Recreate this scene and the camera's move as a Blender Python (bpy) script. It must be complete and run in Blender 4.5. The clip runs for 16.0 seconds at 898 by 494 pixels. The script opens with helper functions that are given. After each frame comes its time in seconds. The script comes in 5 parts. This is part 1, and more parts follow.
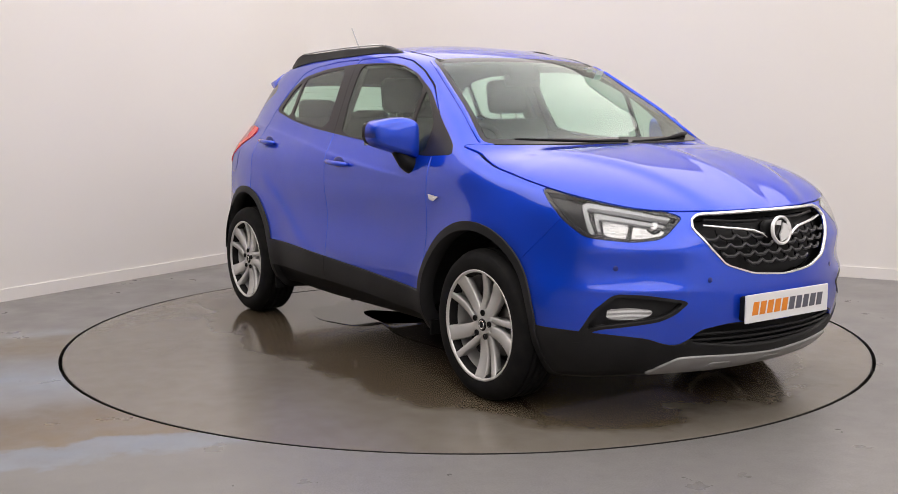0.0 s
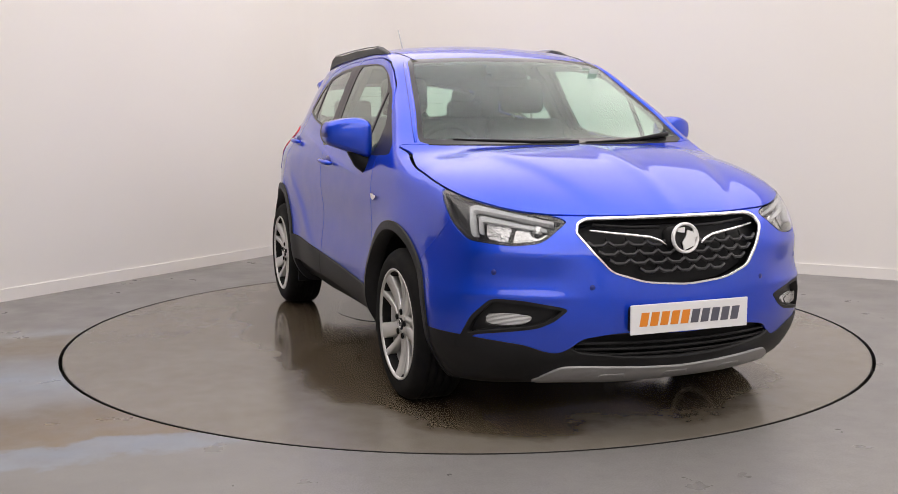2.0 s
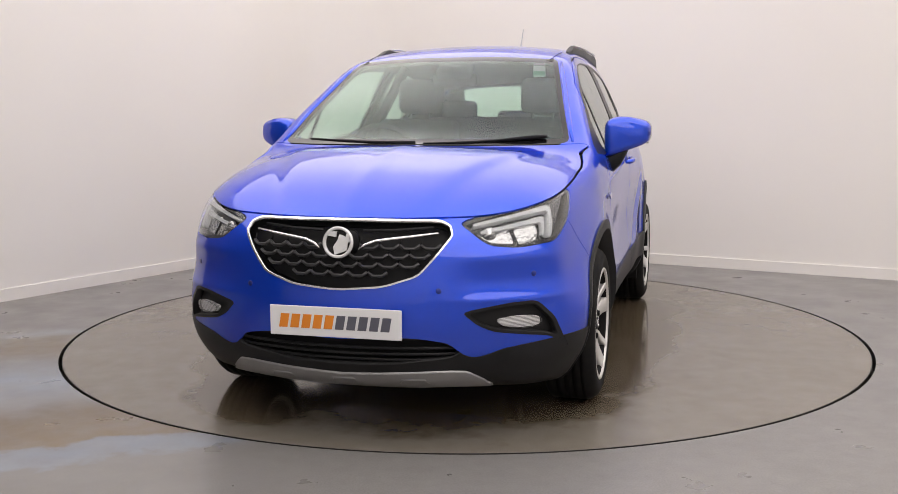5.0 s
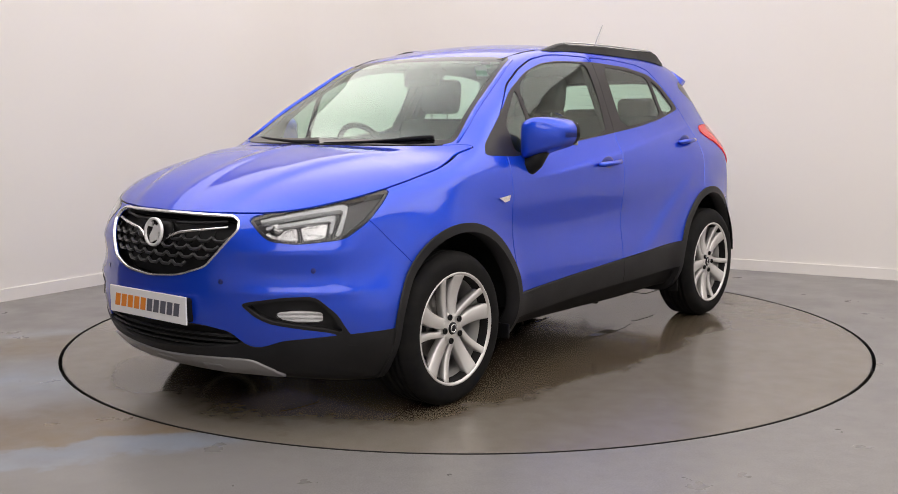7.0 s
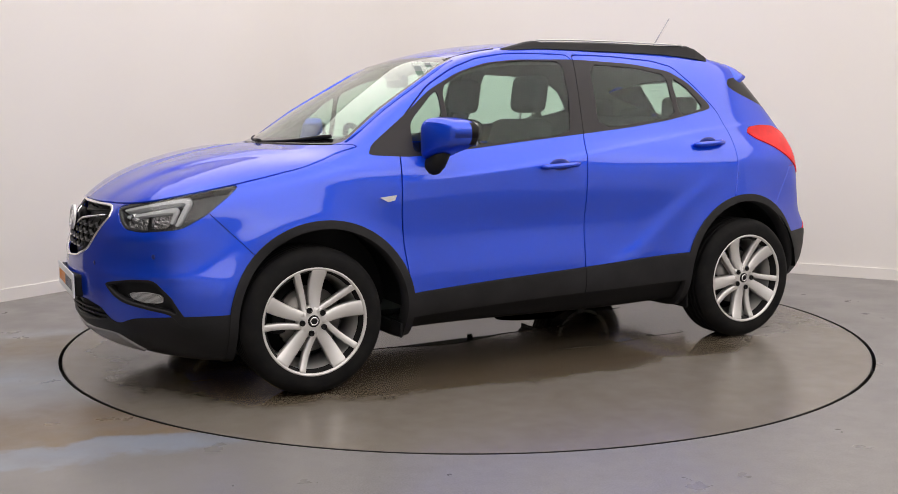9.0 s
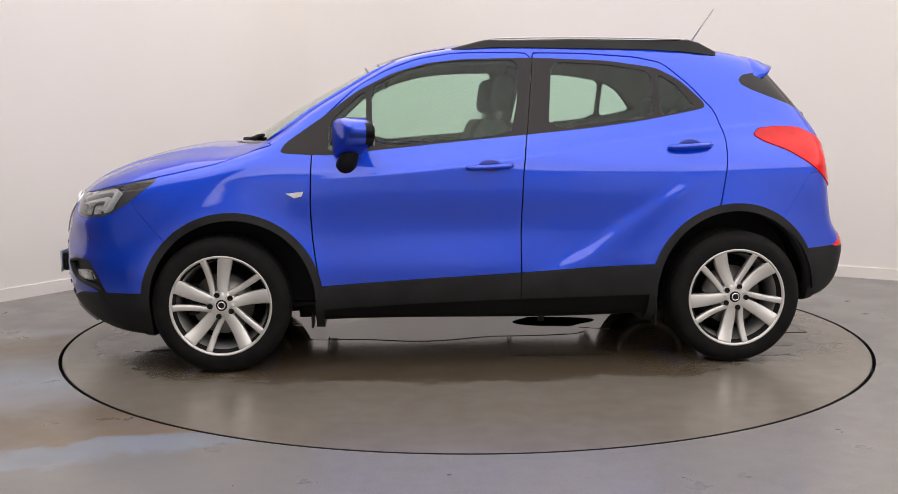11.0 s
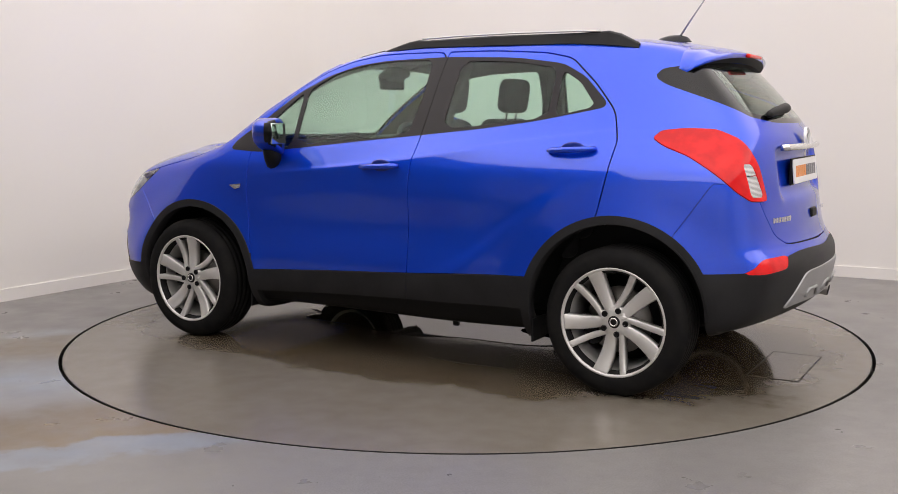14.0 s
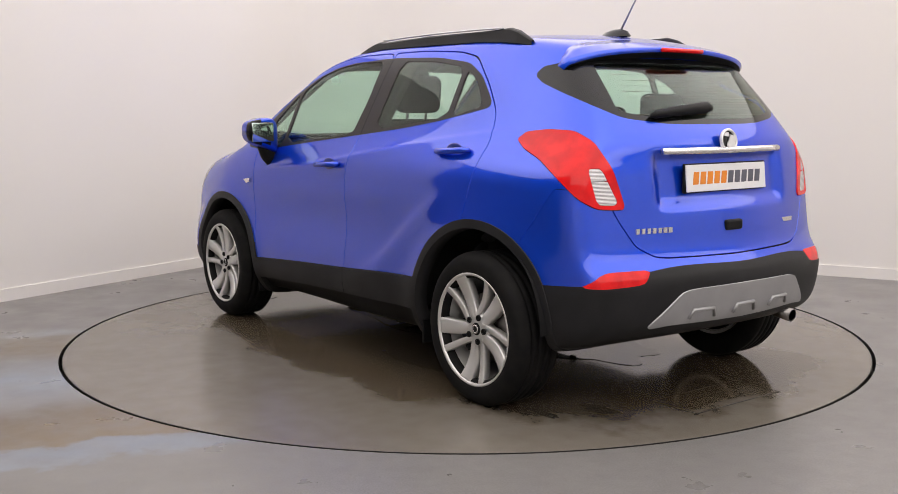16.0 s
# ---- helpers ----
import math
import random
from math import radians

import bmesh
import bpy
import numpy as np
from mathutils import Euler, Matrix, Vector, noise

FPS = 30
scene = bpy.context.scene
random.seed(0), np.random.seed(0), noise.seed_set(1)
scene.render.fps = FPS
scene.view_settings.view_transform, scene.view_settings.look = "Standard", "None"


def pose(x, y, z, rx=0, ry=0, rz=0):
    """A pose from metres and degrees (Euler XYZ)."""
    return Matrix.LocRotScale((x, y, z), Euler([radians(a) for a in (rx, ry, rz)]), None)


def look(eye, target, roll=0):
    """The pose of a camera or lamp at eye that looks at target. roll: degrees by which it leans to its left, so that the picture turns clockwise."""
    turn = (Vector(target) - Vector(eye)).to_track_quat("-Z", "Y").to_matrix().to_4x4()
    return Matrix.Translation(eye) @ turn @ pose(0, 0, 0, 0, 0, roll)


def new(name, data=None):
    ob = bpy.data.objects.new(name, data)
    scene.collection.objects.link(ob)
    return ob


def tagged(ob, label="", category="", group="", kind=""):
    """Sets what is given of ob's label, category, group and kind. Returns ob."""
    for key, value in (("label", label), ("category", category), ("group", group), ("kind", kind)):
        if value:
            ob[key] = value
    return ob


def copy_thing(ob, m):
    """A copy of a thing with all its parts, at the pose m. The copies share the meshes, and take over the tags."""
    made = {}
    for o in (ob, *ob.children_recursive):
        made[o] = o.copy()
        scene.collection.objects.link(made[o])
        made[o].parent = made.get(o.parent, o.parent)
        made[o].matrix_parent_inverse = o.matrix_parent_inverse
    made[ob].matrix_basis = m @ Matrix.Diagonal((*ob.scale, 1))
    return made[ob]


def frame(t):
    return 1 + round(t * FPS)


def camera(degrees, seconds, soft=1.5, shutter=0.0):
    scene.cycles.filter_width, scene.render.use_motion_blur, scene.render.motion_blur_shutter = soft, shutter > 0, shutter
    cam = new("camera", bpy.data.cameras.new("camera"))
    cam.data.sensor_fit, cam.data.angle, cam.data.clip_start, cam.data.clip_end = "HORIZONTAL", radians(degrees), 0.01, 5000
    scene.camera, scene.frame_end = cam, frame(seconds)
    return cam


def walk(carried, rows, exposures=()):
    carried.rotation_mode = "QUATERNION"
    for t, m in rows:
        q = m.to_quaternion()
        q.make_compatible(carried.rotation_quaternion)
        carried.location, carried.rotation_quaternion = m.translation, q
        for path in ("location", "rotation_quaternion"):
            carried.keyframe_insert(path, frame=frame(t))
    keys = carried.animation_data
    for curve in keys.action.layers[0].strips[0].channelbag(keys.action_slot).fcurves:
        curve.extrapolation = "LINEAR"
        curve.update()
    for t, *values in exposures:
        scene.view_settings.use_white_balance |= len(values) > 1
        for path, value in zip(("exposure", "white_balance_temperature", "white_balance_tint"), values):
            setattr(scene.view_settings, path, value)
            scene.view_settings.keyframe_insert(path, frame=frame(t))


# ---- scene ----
# ---------------------------------------------------------------- camera
cam = camera(48.05, 16.0, soft=0.6)
EYE = Vector((0.0, -5.836, 1.239))
AIM = EYE + Vector((-math.sin(radians(0.885)) * math.cos(radians(7.35)), math.cos(radians(0.885)) * math.cos(radians(7.35)), -math.sin(radians(7.35))))
walk(cam, [(0.0, look(EYE, AIM, -0.21)), (16.0, look(EYE, AIM, -0.21))])

# ---------------------------------------------------------------- world and exposure
world = bpy.data.worlds.new("studio_world")
scene.world = world
world.use_nodes = True
world.node_tree.nodes["Background"].inputs["Color"].default_value = (0.9, 0.92, 1.0, 1)
world.node_tree.nodes["Background"].inputs["Strength"].default_value = 0.02
scene.view_settings.exposure = 0.0


# ---------------------------------------------------------------- materials
def mat(name, base, rough=0.5, metal=0.0, **more):
    m = bpy.data.materials.new(name)
    m.use_nodes = True
    b = m.node_tree.nodes["Principled BSDF"]
    b.inputs["Base Color"].default_value = (*base, 1)
    b.inputs["Roughness"].default_value = rough
    b.inputs["Metallic"].default_value = metal
    for key, v in more.items():
        b.inputs[key.replace("_", " ")].default_value = v
    return m


def node(m, kind, **inputs):
    n = m.node_tree.nodes.new("ShaderNode" + kind)
    for key, v in inputs.items():
        n.inputs[key.replace("_", " ")].default_value = v
    return n


def wire(m, a, out, b, into):
    m.node_tree.links.new(a.outputs[out], b.inputs[into])


PAINT = mat("blue_metallic_paint", (0.016, 0.060, 0.64), 0.46, 0.74, Coat_Weight=1.0, Coat_Roughness=0.07, Coat_IOR=1.70, Specular_Tint=(0.02, 0.02, 0.10, 1))
WALL = mat("white_wall_paint", (0.78, 0.76, 0.74), 0.7)
# tones of the unseen walls, chosen for what the car paint reflects
REFLECTED_DARK = mat("dark_for_reflections", (0.10, 0.10, 0.105), 0.7)
PALE_WALL = mat("pale_grey_wall_paint", (0.72, 0.72, 0.72), 0.7)
FLOOR = mat("grey_floor", (0.22, 0.21, 0.205), 0.34)
TABLE = mat("turntable_floor", (0.19, 0.172, 0.15), 0.24)
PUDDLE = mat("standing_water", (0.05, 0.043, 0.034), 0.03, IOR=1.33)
DARK_SEAM = mat("dark_seam", (0.02, 0.018, 0.016), 0.5)
RUBBER = mat("tyre_rubber", (0.009, 0.009, 0.010), 0.75, Specular_IOR_Level=0.14)
ALLOY = mat("silver_alloy", (0.66, 0.65, 0.64), 0.32, 0.5)
BLACK = mat("black_plastic", (0.007, 0.007, 0.008), 0.55, Specular_IOR_Level=0.2)
CLAD = mat("matt_black_cladding", (0.014, 0.014, 0.016), 0.5, Specular_IOR_Level=0.25)
FRAME = mat("satin_black_frame", (0.014, 0.012, 0.014), 0.35, Specular_IOR_Level=0.3)
GLOSS_BLACK = mat("gloss_black", (0.006, 0.006, 0.007), 0.08, Specular_IOR_Level=0.4)
CHROME = mat("chrome", (0.80, 0.80, 0.81), 0.2, 0.85)
BADGE = mat("bright_silver_badge", (0.78, 0.78, 0.79), 0.25, 0.35)
MESHBAR = mat("grille_mesh_plastic", (0.03, 0.03, 0.033), 0.28)
SILVER = mat("silver_painted_plastic", (0.36, 0.36, 0.37), 0.38, 0.5)
COPPER = mat("brown_heating_wire", (0.16, 0.07, 0.03), 0.5, 0.3)
STEEL = mat("steel", (0.28, 0.27, 0.26), 0.28, 1.0)
DISC = mat("brake_disc_steel", (0.22, 0.21, 0.2), 0.4, 1.0)
MIRROR = mat("mirror_glass", (0.55, 0.62, 0.60), 0.02, 1.0)
BEZEL = mat("lamp_bezel", (0.045, 0.045, 0.048), 0.3, Specular_IOR_Level=0.3)
DRL = mat("light_guide_plastic", (0.50, 0.51, 0.53), 0.25)
REFLECT = mat("lamp_reflector", (0.52, 0.52, 0.53), 0.12, 1.0)
SENSOR_SHADE = mat("dark_blue_sensor_and_shade", (0.008, 0.026, 0.24), 0.35, 0.5, Coat_Weight=0.4)
PLATE = mat("white_plate", (0.78, 0.78, 0.8), 0.3)
ORANGE = mat("orange_print", (0.75, 0.24, 0.02), 0.4)
GREY_PRINT = mat("grey_print", (0.10, 0.10, 0.13), 0.4)
STICKER = mat("pale_sticker", (0.86, 0.95, 0.92), 0.4)
RAIL = mat("rail_plastic", (0.02, 0.02, 0.022), 0.5, Specular_IOR_Level=0.3)
CLOTH = mat("dark_seat_cloth", (0.035, 0.035, 0.04), 0.85)
DASH = mat("dash_plastic", (0.025, 0.025, 0.028), 0.6)
LINING = mat("pale_headlining", (0.10, 0.097, 0.085), 0.9)
RED_LENS = mat("red_lens", (0.80, 0.008, 0.012), 0.08, Specular_IOR_Level=0.35)
WHITE_LENS = mat("clear_ribbed_lens", (0.5, 0.5, 0.51), 0.12, 0.4)
GLASS = mat("tinted_glass", (0.70, 0.88, 0.78), 0.0, IOR=1.31, Transmission_Weight=1.0)
CLEAR = mat("clear_lens", (0.97, 0.98, 0.98), 0.0, IOR=1.3, Transmission_Weight=1.0)
LAMP = mat("diffuser_glow", (1, 1, 1), 0.5, Emission_Color=(1.0, 0.93, 0.88, 1), Emission_Strength=2.0)


def dot(m, vec, axis):
    n = m.node_tree.nodes.new("ShaderNodeVectorMath")
    n.operation = "DOT_PRODUCT"
    n.inputs[1].default_value = axis
    m.node_tree.links.new(vec, n.inputs[0])
    return n.outputs["Value"]


def calc(m, op, a, b, clamp=False):
    n = m.node_tree.nodes.new("ShaderNodeMath")
    n.operation, n.use_clamp = op, clamp
    for i, v in enumerate((a, b)):
        if isinstance(v, (int, float)):
            n.inputs[i].default_value = v
        elif v is not None:
            m.node_tree.links.new(v, n.inputs[i])
    return n.outputs[0]


def grain(m, vec, scale, detail=4.0, rough=0.55):
    n = node(m, "TexNoise", Scale=scale, Detail=detail, Roughness=rough)
    m.node_tree.links.new(vec, n.inputs["Vector"])
    return n.outputs["Fac"]


def ramp(m, fac, stops):
    n = m.node_tree.nodes.new("ShaderNodeValToRGB")
    e = n.color_ramp.elements
    while len(e) < len(stops):
        e.new(0.5)
    for el, (p, c) in zip(e, stops):
        el.position, el.color = p, (*c, 1) if len(c) == 3 else c
    m.node_tree.links.new(fac, n.inputs["Fac"])
    return n.outputs["Color"]


def blend(m, fac, a, b, kind="MIX"):
    n = m.node_tree.nodes.new("ShaderNodeMix")
    n.data_type, n.blend_type = "RGBA", kind
    for sock, v in ((n.inputs["Factor"], fac), (n.inputs[6], a), (n.inputs[7], b)):
        if isinstance(v, (int, float)):
            sock.default_value = v
        elif isinstance(v, tuple):
            sock.default_value = (*v, 1)
        else:
            m.node_tree.links.new(v, sock)
    return n.outputs[2]


def bump(m, height, strength, distance=0.002):
    n = node(m, "Bump", Strength=strength, Distance=distance)
    m.node_tree.links.new(height, n.inputs["Height"])
    m.node_tree.links.new(n.outputs["Normal"], m.node_tree.nodes["Principled BSDF"].inputs["Normal"])


def coords(m):
    return m.node_tree.nodes.new("ShaderNodeTexCoord").outputs["Object"]


def feed(m, out, socket):
    m.node_tree.links.new(out, m.node_tree.nodes["Principled BSDF"].inputs[socket])


def dress_floor(m):
    p = coords(m)
    wide, fine, speck = grain(m, p, 0.9, 5), grain(m, p, 14, 6), grain(m, p, 160, 3, 0.7)
    base = ramp(m, wide, [(0.3, (0.159, 0.150, 0.144)), (0.7, (0.211, 0.202, 0.200))])
    base = blend(m, 0.55, base, ramp(m, fine, [(0.3, (0.146, 0.138, 0.133)), (0.7, (0.224, 0.215, 0.211))]))
    base = blend(m, 0.35, base, ramp(m, speck, [(0.35, (0.086, 0.082, 0.077)), (0.65, (0.292, 0.284, 0.280))]))
    # worn wheel tracks that lead to the turntable
    warp = calc(m, "MULTIPLY", calc(m, "SUBTRACT", grain(m, p, 2.2, 6, 0.6), 0.5), 0.55)
    q = calc(m, "ADD", dot(m, p, (-0.38, 0.92, 0)), warp)
    along = dot(m, p, (0.92, 0.38, 0))
    tracks = ramp(m, calc(m, "MULTIPLY", calc(m, "ADD", q, 2.0), 0.333), [
        (0.13, (0.189, 0.181, 0.176)), (0.145, (0.214, 0.240, 0.290)), (0.20, (0.200, 0.222, 0.266)), (0.215, (0.176, 0.128, 0.080)), (0.34, (0.138, 0.102, 0.068)),
        (0.42, (0.202, 0.202, 0.215)), (0.56, (0.214, 0.250, 0.312)), (0.70, (0.189, 0.189, 0.198)), (0.78, (0.165, 0.132, 0.090)), (0.87, (0.150, 0.122, 0.086)), (0.92, (0.249, 0.258, 0.284)), (0.97, (0.181, 0.172, 0.168))])
    patch = ramp(m, grain(m, p, 5.5, 7, 0.65), [(0.32, (0.5, 0.5, 0.5)), (0.60, (1, 1, 1))])
    fade = calc(m, "MULTIPLY", calc(m, "SUBTRACT", -1.15, along), 2.2, True)
    left = calc(m, "MULTIPLY", calc(m, "SUBTRACT", -0.3, dot(m, p, (1, 0, 0))), 2.0, True)
    fac = calc(m, "MULTIPLY", calc(m, "MULTIPLY", fade, left), calc(m, "MULTIPLY", patch, 0.95))
    feed(m, blend(m, fac, base, tracks), "Base Color")
    feed(m, ramp(m, grain(m, p, 3.0, 5), [(0.3, (0.26, 0.26, 0.26)), (0.7, (0.42, 0.42, 0.42))]), "Roughness")
    bump(m, speck, 0.25, 0.0006)


def dress_table(m):
    p = coords(m)
    wide, fine, speck = grain(m, p, 1.3, 5), grain(m, p, 9, 6), grain(m, p, 190, 3, 0.7)
    base = ramp(m, wide, [(0.3, (0.146, 0.126, 0.102)), (0.7, (0.190, 0.170, 0.145))])
    base = blend(m, 0.4, base, ramp(m, fine, [(0.3, (0.133, 0.116, 0.092)), (0.7, (0.203, 0.182, 0.154))]))
    base = blend(m, 0.2, base, ramp(m, speck, [(0.35, (0.086, 0.077, 0.069)), (0.65, (0.241, 0.224, 0.206))]))
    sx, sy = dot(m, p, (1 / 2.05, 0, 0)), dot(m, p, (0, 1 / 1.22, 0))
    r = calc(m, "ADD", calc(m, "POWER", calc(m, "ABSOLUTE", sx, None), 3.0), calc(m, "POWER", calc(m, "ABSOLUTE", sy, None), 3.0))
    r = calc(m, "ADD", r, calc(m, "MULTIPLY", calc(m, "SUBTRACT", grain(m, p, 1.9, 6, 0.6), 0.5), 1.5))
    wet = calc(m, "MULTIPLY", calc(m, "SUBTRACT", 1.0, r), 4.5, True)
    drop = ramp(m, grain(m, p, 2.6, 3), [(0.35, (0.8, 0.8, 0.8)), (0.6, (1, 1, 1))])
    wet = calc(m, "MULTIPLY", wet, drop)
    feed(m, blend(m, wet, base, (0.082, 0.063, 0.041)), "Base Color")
    rough = ramp(m, grain(m, p, 2.4, 5), [(0.3, (0.22, 0.22, 0.22)), (0.7, (0.27, 0.27, 0.27))])
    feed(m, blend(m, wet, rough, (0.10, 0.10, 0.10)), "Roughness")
    bump(m, speck, 0.06, 0.0004)


def dress_wall(m):
    p = coords(m)
    feed(m, ramp(m, grain(m, p, 0.5, 3), [(0.3, (0.765, 0.735, 0.70)), (0.7, (0.79, 0.765, 0.74))]), "Base Color")
    bump(m, grain(m, p, 260, 3), 0.12, 0.0005)


def dress_plastic(m, dark, light, scale=420):
    p = coords(m)
    feed(m, ramp(m, grain(m, p, 6, 4), [(0.3, dark), (0.7, light)]), "Base Color")
    bump(m, grain(m, p, scale, 2), 0.3, 0.0006)


def dress_rubber(m):
    p = coords(m)
    feed(m, ramp(m, grain(m, p, 18, 5), [(0.35, (0.006, 0.006, 0.007)), (0.7, (0.012, 0.0115, 0.011))]), "Base Color")
    bump(m, grain(m, p, 300, 2), 0.2, 0.0005)


def dress_paint(m):
    p = coords(m)
    flake = node(m, "TexVoronoi", Scale=1500.0)
    m.node_tree.links.new(p, flake.inputs["Vector"])
    feed(m, ramp(m, flake.outputs["Distance"], [(0.1, (0.005, 0.076, 0.78)), (0.7, (0.004, 0.060, 0.67))]), "Base Color")
    feed(m, ramp(m, grain(m, p, 7, 5), [(0.3, (0.43, 0.43, 0.43)), (0.7, (0.48, 0.48, 0.48))]), "Roughness")


def dress_lens(m):
    p = coords(m)
    bump(m, grain(m, p, 75, 1), 0.9, 0.006)



def dress_lamp(m):
    """A soft diffuser: brightest in its middle, fading towards its frame."""
    p = coords(m)
    r2 = calc(m, "ADD", calc(m, "POWER", calc(m, "ABSOLUTE", dot(m, p, (1, 0, 0)), None), 2.0), calc(m, "POWER", calc(m, "ABSOLUTE", dot(m, p, (0, 1, 0)), None), 2.0))
    glow = calc(m, "POWER", 2.718, calc(m, "MULTIPLY", r2, -1.3))
    feed(m, calc(m, "ADD", calc(m, "MULTIPLY", glow, 0.65), 1.62), "Emission Strength")


dress_lamp(LAMP)
dress_floor(FLOOR)
dress_table(TABLE)
dress_wall(WALL)
dress_plastic(CLAD, (0.010, 0.010, 0.011), (0.017, 0.017, 0.019))
dress_plastic(RAIL, (0.018, 0.018, 0.019), (0.026, 0.026, 0.028))
dress_plastic(CLOTH, (0.018, 0.018, 0.021), (0.030, 0.030, 0.034), 700)
dress_plastic(SILVER, (0.33, 0.33, 0.34), (0.38, 0.38, 0.39), 500)
dress_rubber(RUBBER)
dress_paint(PAINT)
dress_lens(REFLECT)


def dress_red(m):
    p = coords(m)
    feed(m, ramp(m, grain(m, p, 11, 3), [(0.35, (0.60, 0.003, 0.006)), (0.65, (0.82, 0.010, 0.012))]), "Base Color")


dress_red(RED_LENS)


def dress_ribs(m):
    p = coords(m)
    n = node(m, "TexWave", Scale=60.0, Distortion=0.5)
    n.bands_direction = "Z"
    m.node_tree.links.new(p, n.inputs["Vector"])
    feed(m, ramp(m, n.outputs["Fac"], [(0.2, (0.35, 0.34, 0.35)), (0.8, (0.78, 0.78, 0.80))]), "Base Color")
    bump(m, n.outputs["Fac"], 0.5, 0.002)


dress_ribs(WHITE_LENS)


# ---------------------------------------------------------------- mesh helpers
def mesh_from(name, verts, faces, material, smooth=True):
    me = bpy.data.meshes.new(name)
    me.from_pydata([tuple(map(float, v)) for v in verts], [], faces)
    me.materials.append(material)
    if smooth:
        me.shade_smooth()
    me.update()
    return me


def link_part(name, me, parent=None, label=""):
    ob = new(name, me)
    if parent:
        ob.parent = parent
    if label:
        ob["label"] = label
    return ob


def part(name, bm, material, parent=None, label="", smooth=False):
    me = bpy.data.meshes.new(name)
    bm.normal_update()
    bm.to_mesh(me)
    bm.free()
    me.materials.append(material)
    if smooth:
        me.shade_smooth()
    return link_part(name, me, parent, label)


def box_bm(size, at=(0, 0, 0), bevel=0.0, segments=2, turn=None, bm=None):
    bm = bm or bmesh.new()
    made = bmesh.ops.create_cube(bm, size=1.0, matrix=Matrix.Translation(at) @ (turn or Matrix()) @ Matrix.Diagonal((*size, 1)))
    if bevel:
        edges = {e for v in made["verts"] for e in v.link_edges}
        bmesh.ops.bevel(bm, geom=list(edges), offset=bevel, segments=segments, profile=0.5, affect="EDGES")
    return bm


def lathe(profile, steps=64, axis="y"):
    """Verts and faces of a profile of (radius, along) turned round an axis."""
    verts, faces, n = [], [], len(profile)
    for i in range(steps):
        a = 2 * math.pi * i / steps
        for r, h in profile:
            verts.append((r * math.cos(a), h, r * math.sin(a)) if axis == "y" else (r * math.cos(a), r * math.sin(a), h))
    for i in range(steps):
        j = (i + 1) % steps
        for k in range(n - 1):
            faces.append((i * n + k, i * n + k + 1, j * n + k + 1, j * n + k))
    return verts, faces


# ---------------------------------------------------------------- room
TABLE_R = 2.222
CORNER = Vector((-1.19, 4.17))
DIR_L = Vector((-0.514, -0.858)).normalized()
DIR_R = Vector((0.879, -0.477)).normalized()
LEN_L, LEN_R, CEIL = 11.5, 11.5, 3.3
WHITE_L = 5.1


def room_line(inset, radius):
    """The inner line of the two seen walls with their rounded corner, moved into the room by inset."""
    inward = (DIR_L + DIR_R)
    c = CORNER + inward * inset
    mid = c + inward * radius
    line = [c + DIR_L * WHITE_L]
    for i in range(41):
        a = (i / 40) * math.pi / 2
        line.append(mid - DIR_R * radius * math.cos(a) - DIR_L * radius * math.sin(a))
    line.append(c + DIR_R * LEN_R)
    return line


def strip(name, inset_in, inset_out, z0, z1, material, rin, rout):
    a, b = room_line(inset_in, rin), room_line(inset_out, rout)
    verts, faces = [], []
    for p, q in zip(a, b):
        verts += [(p.x, p.y, z0), (p.x, p.y, z1), (q.x, q.y, z1), (q.x, q.y, z0)]
    for i in range(len(a) - 1):
        for k in range(4):
            faces.append((4 * i + k, 4 * i + (k + 1) % 4, 4 * i + 4 + (k + 1) % 4, 4 * i + 4 + k))
    return tagged(link_part(name, mesh_from(name, verts, faces, material, False)), kind="structure")


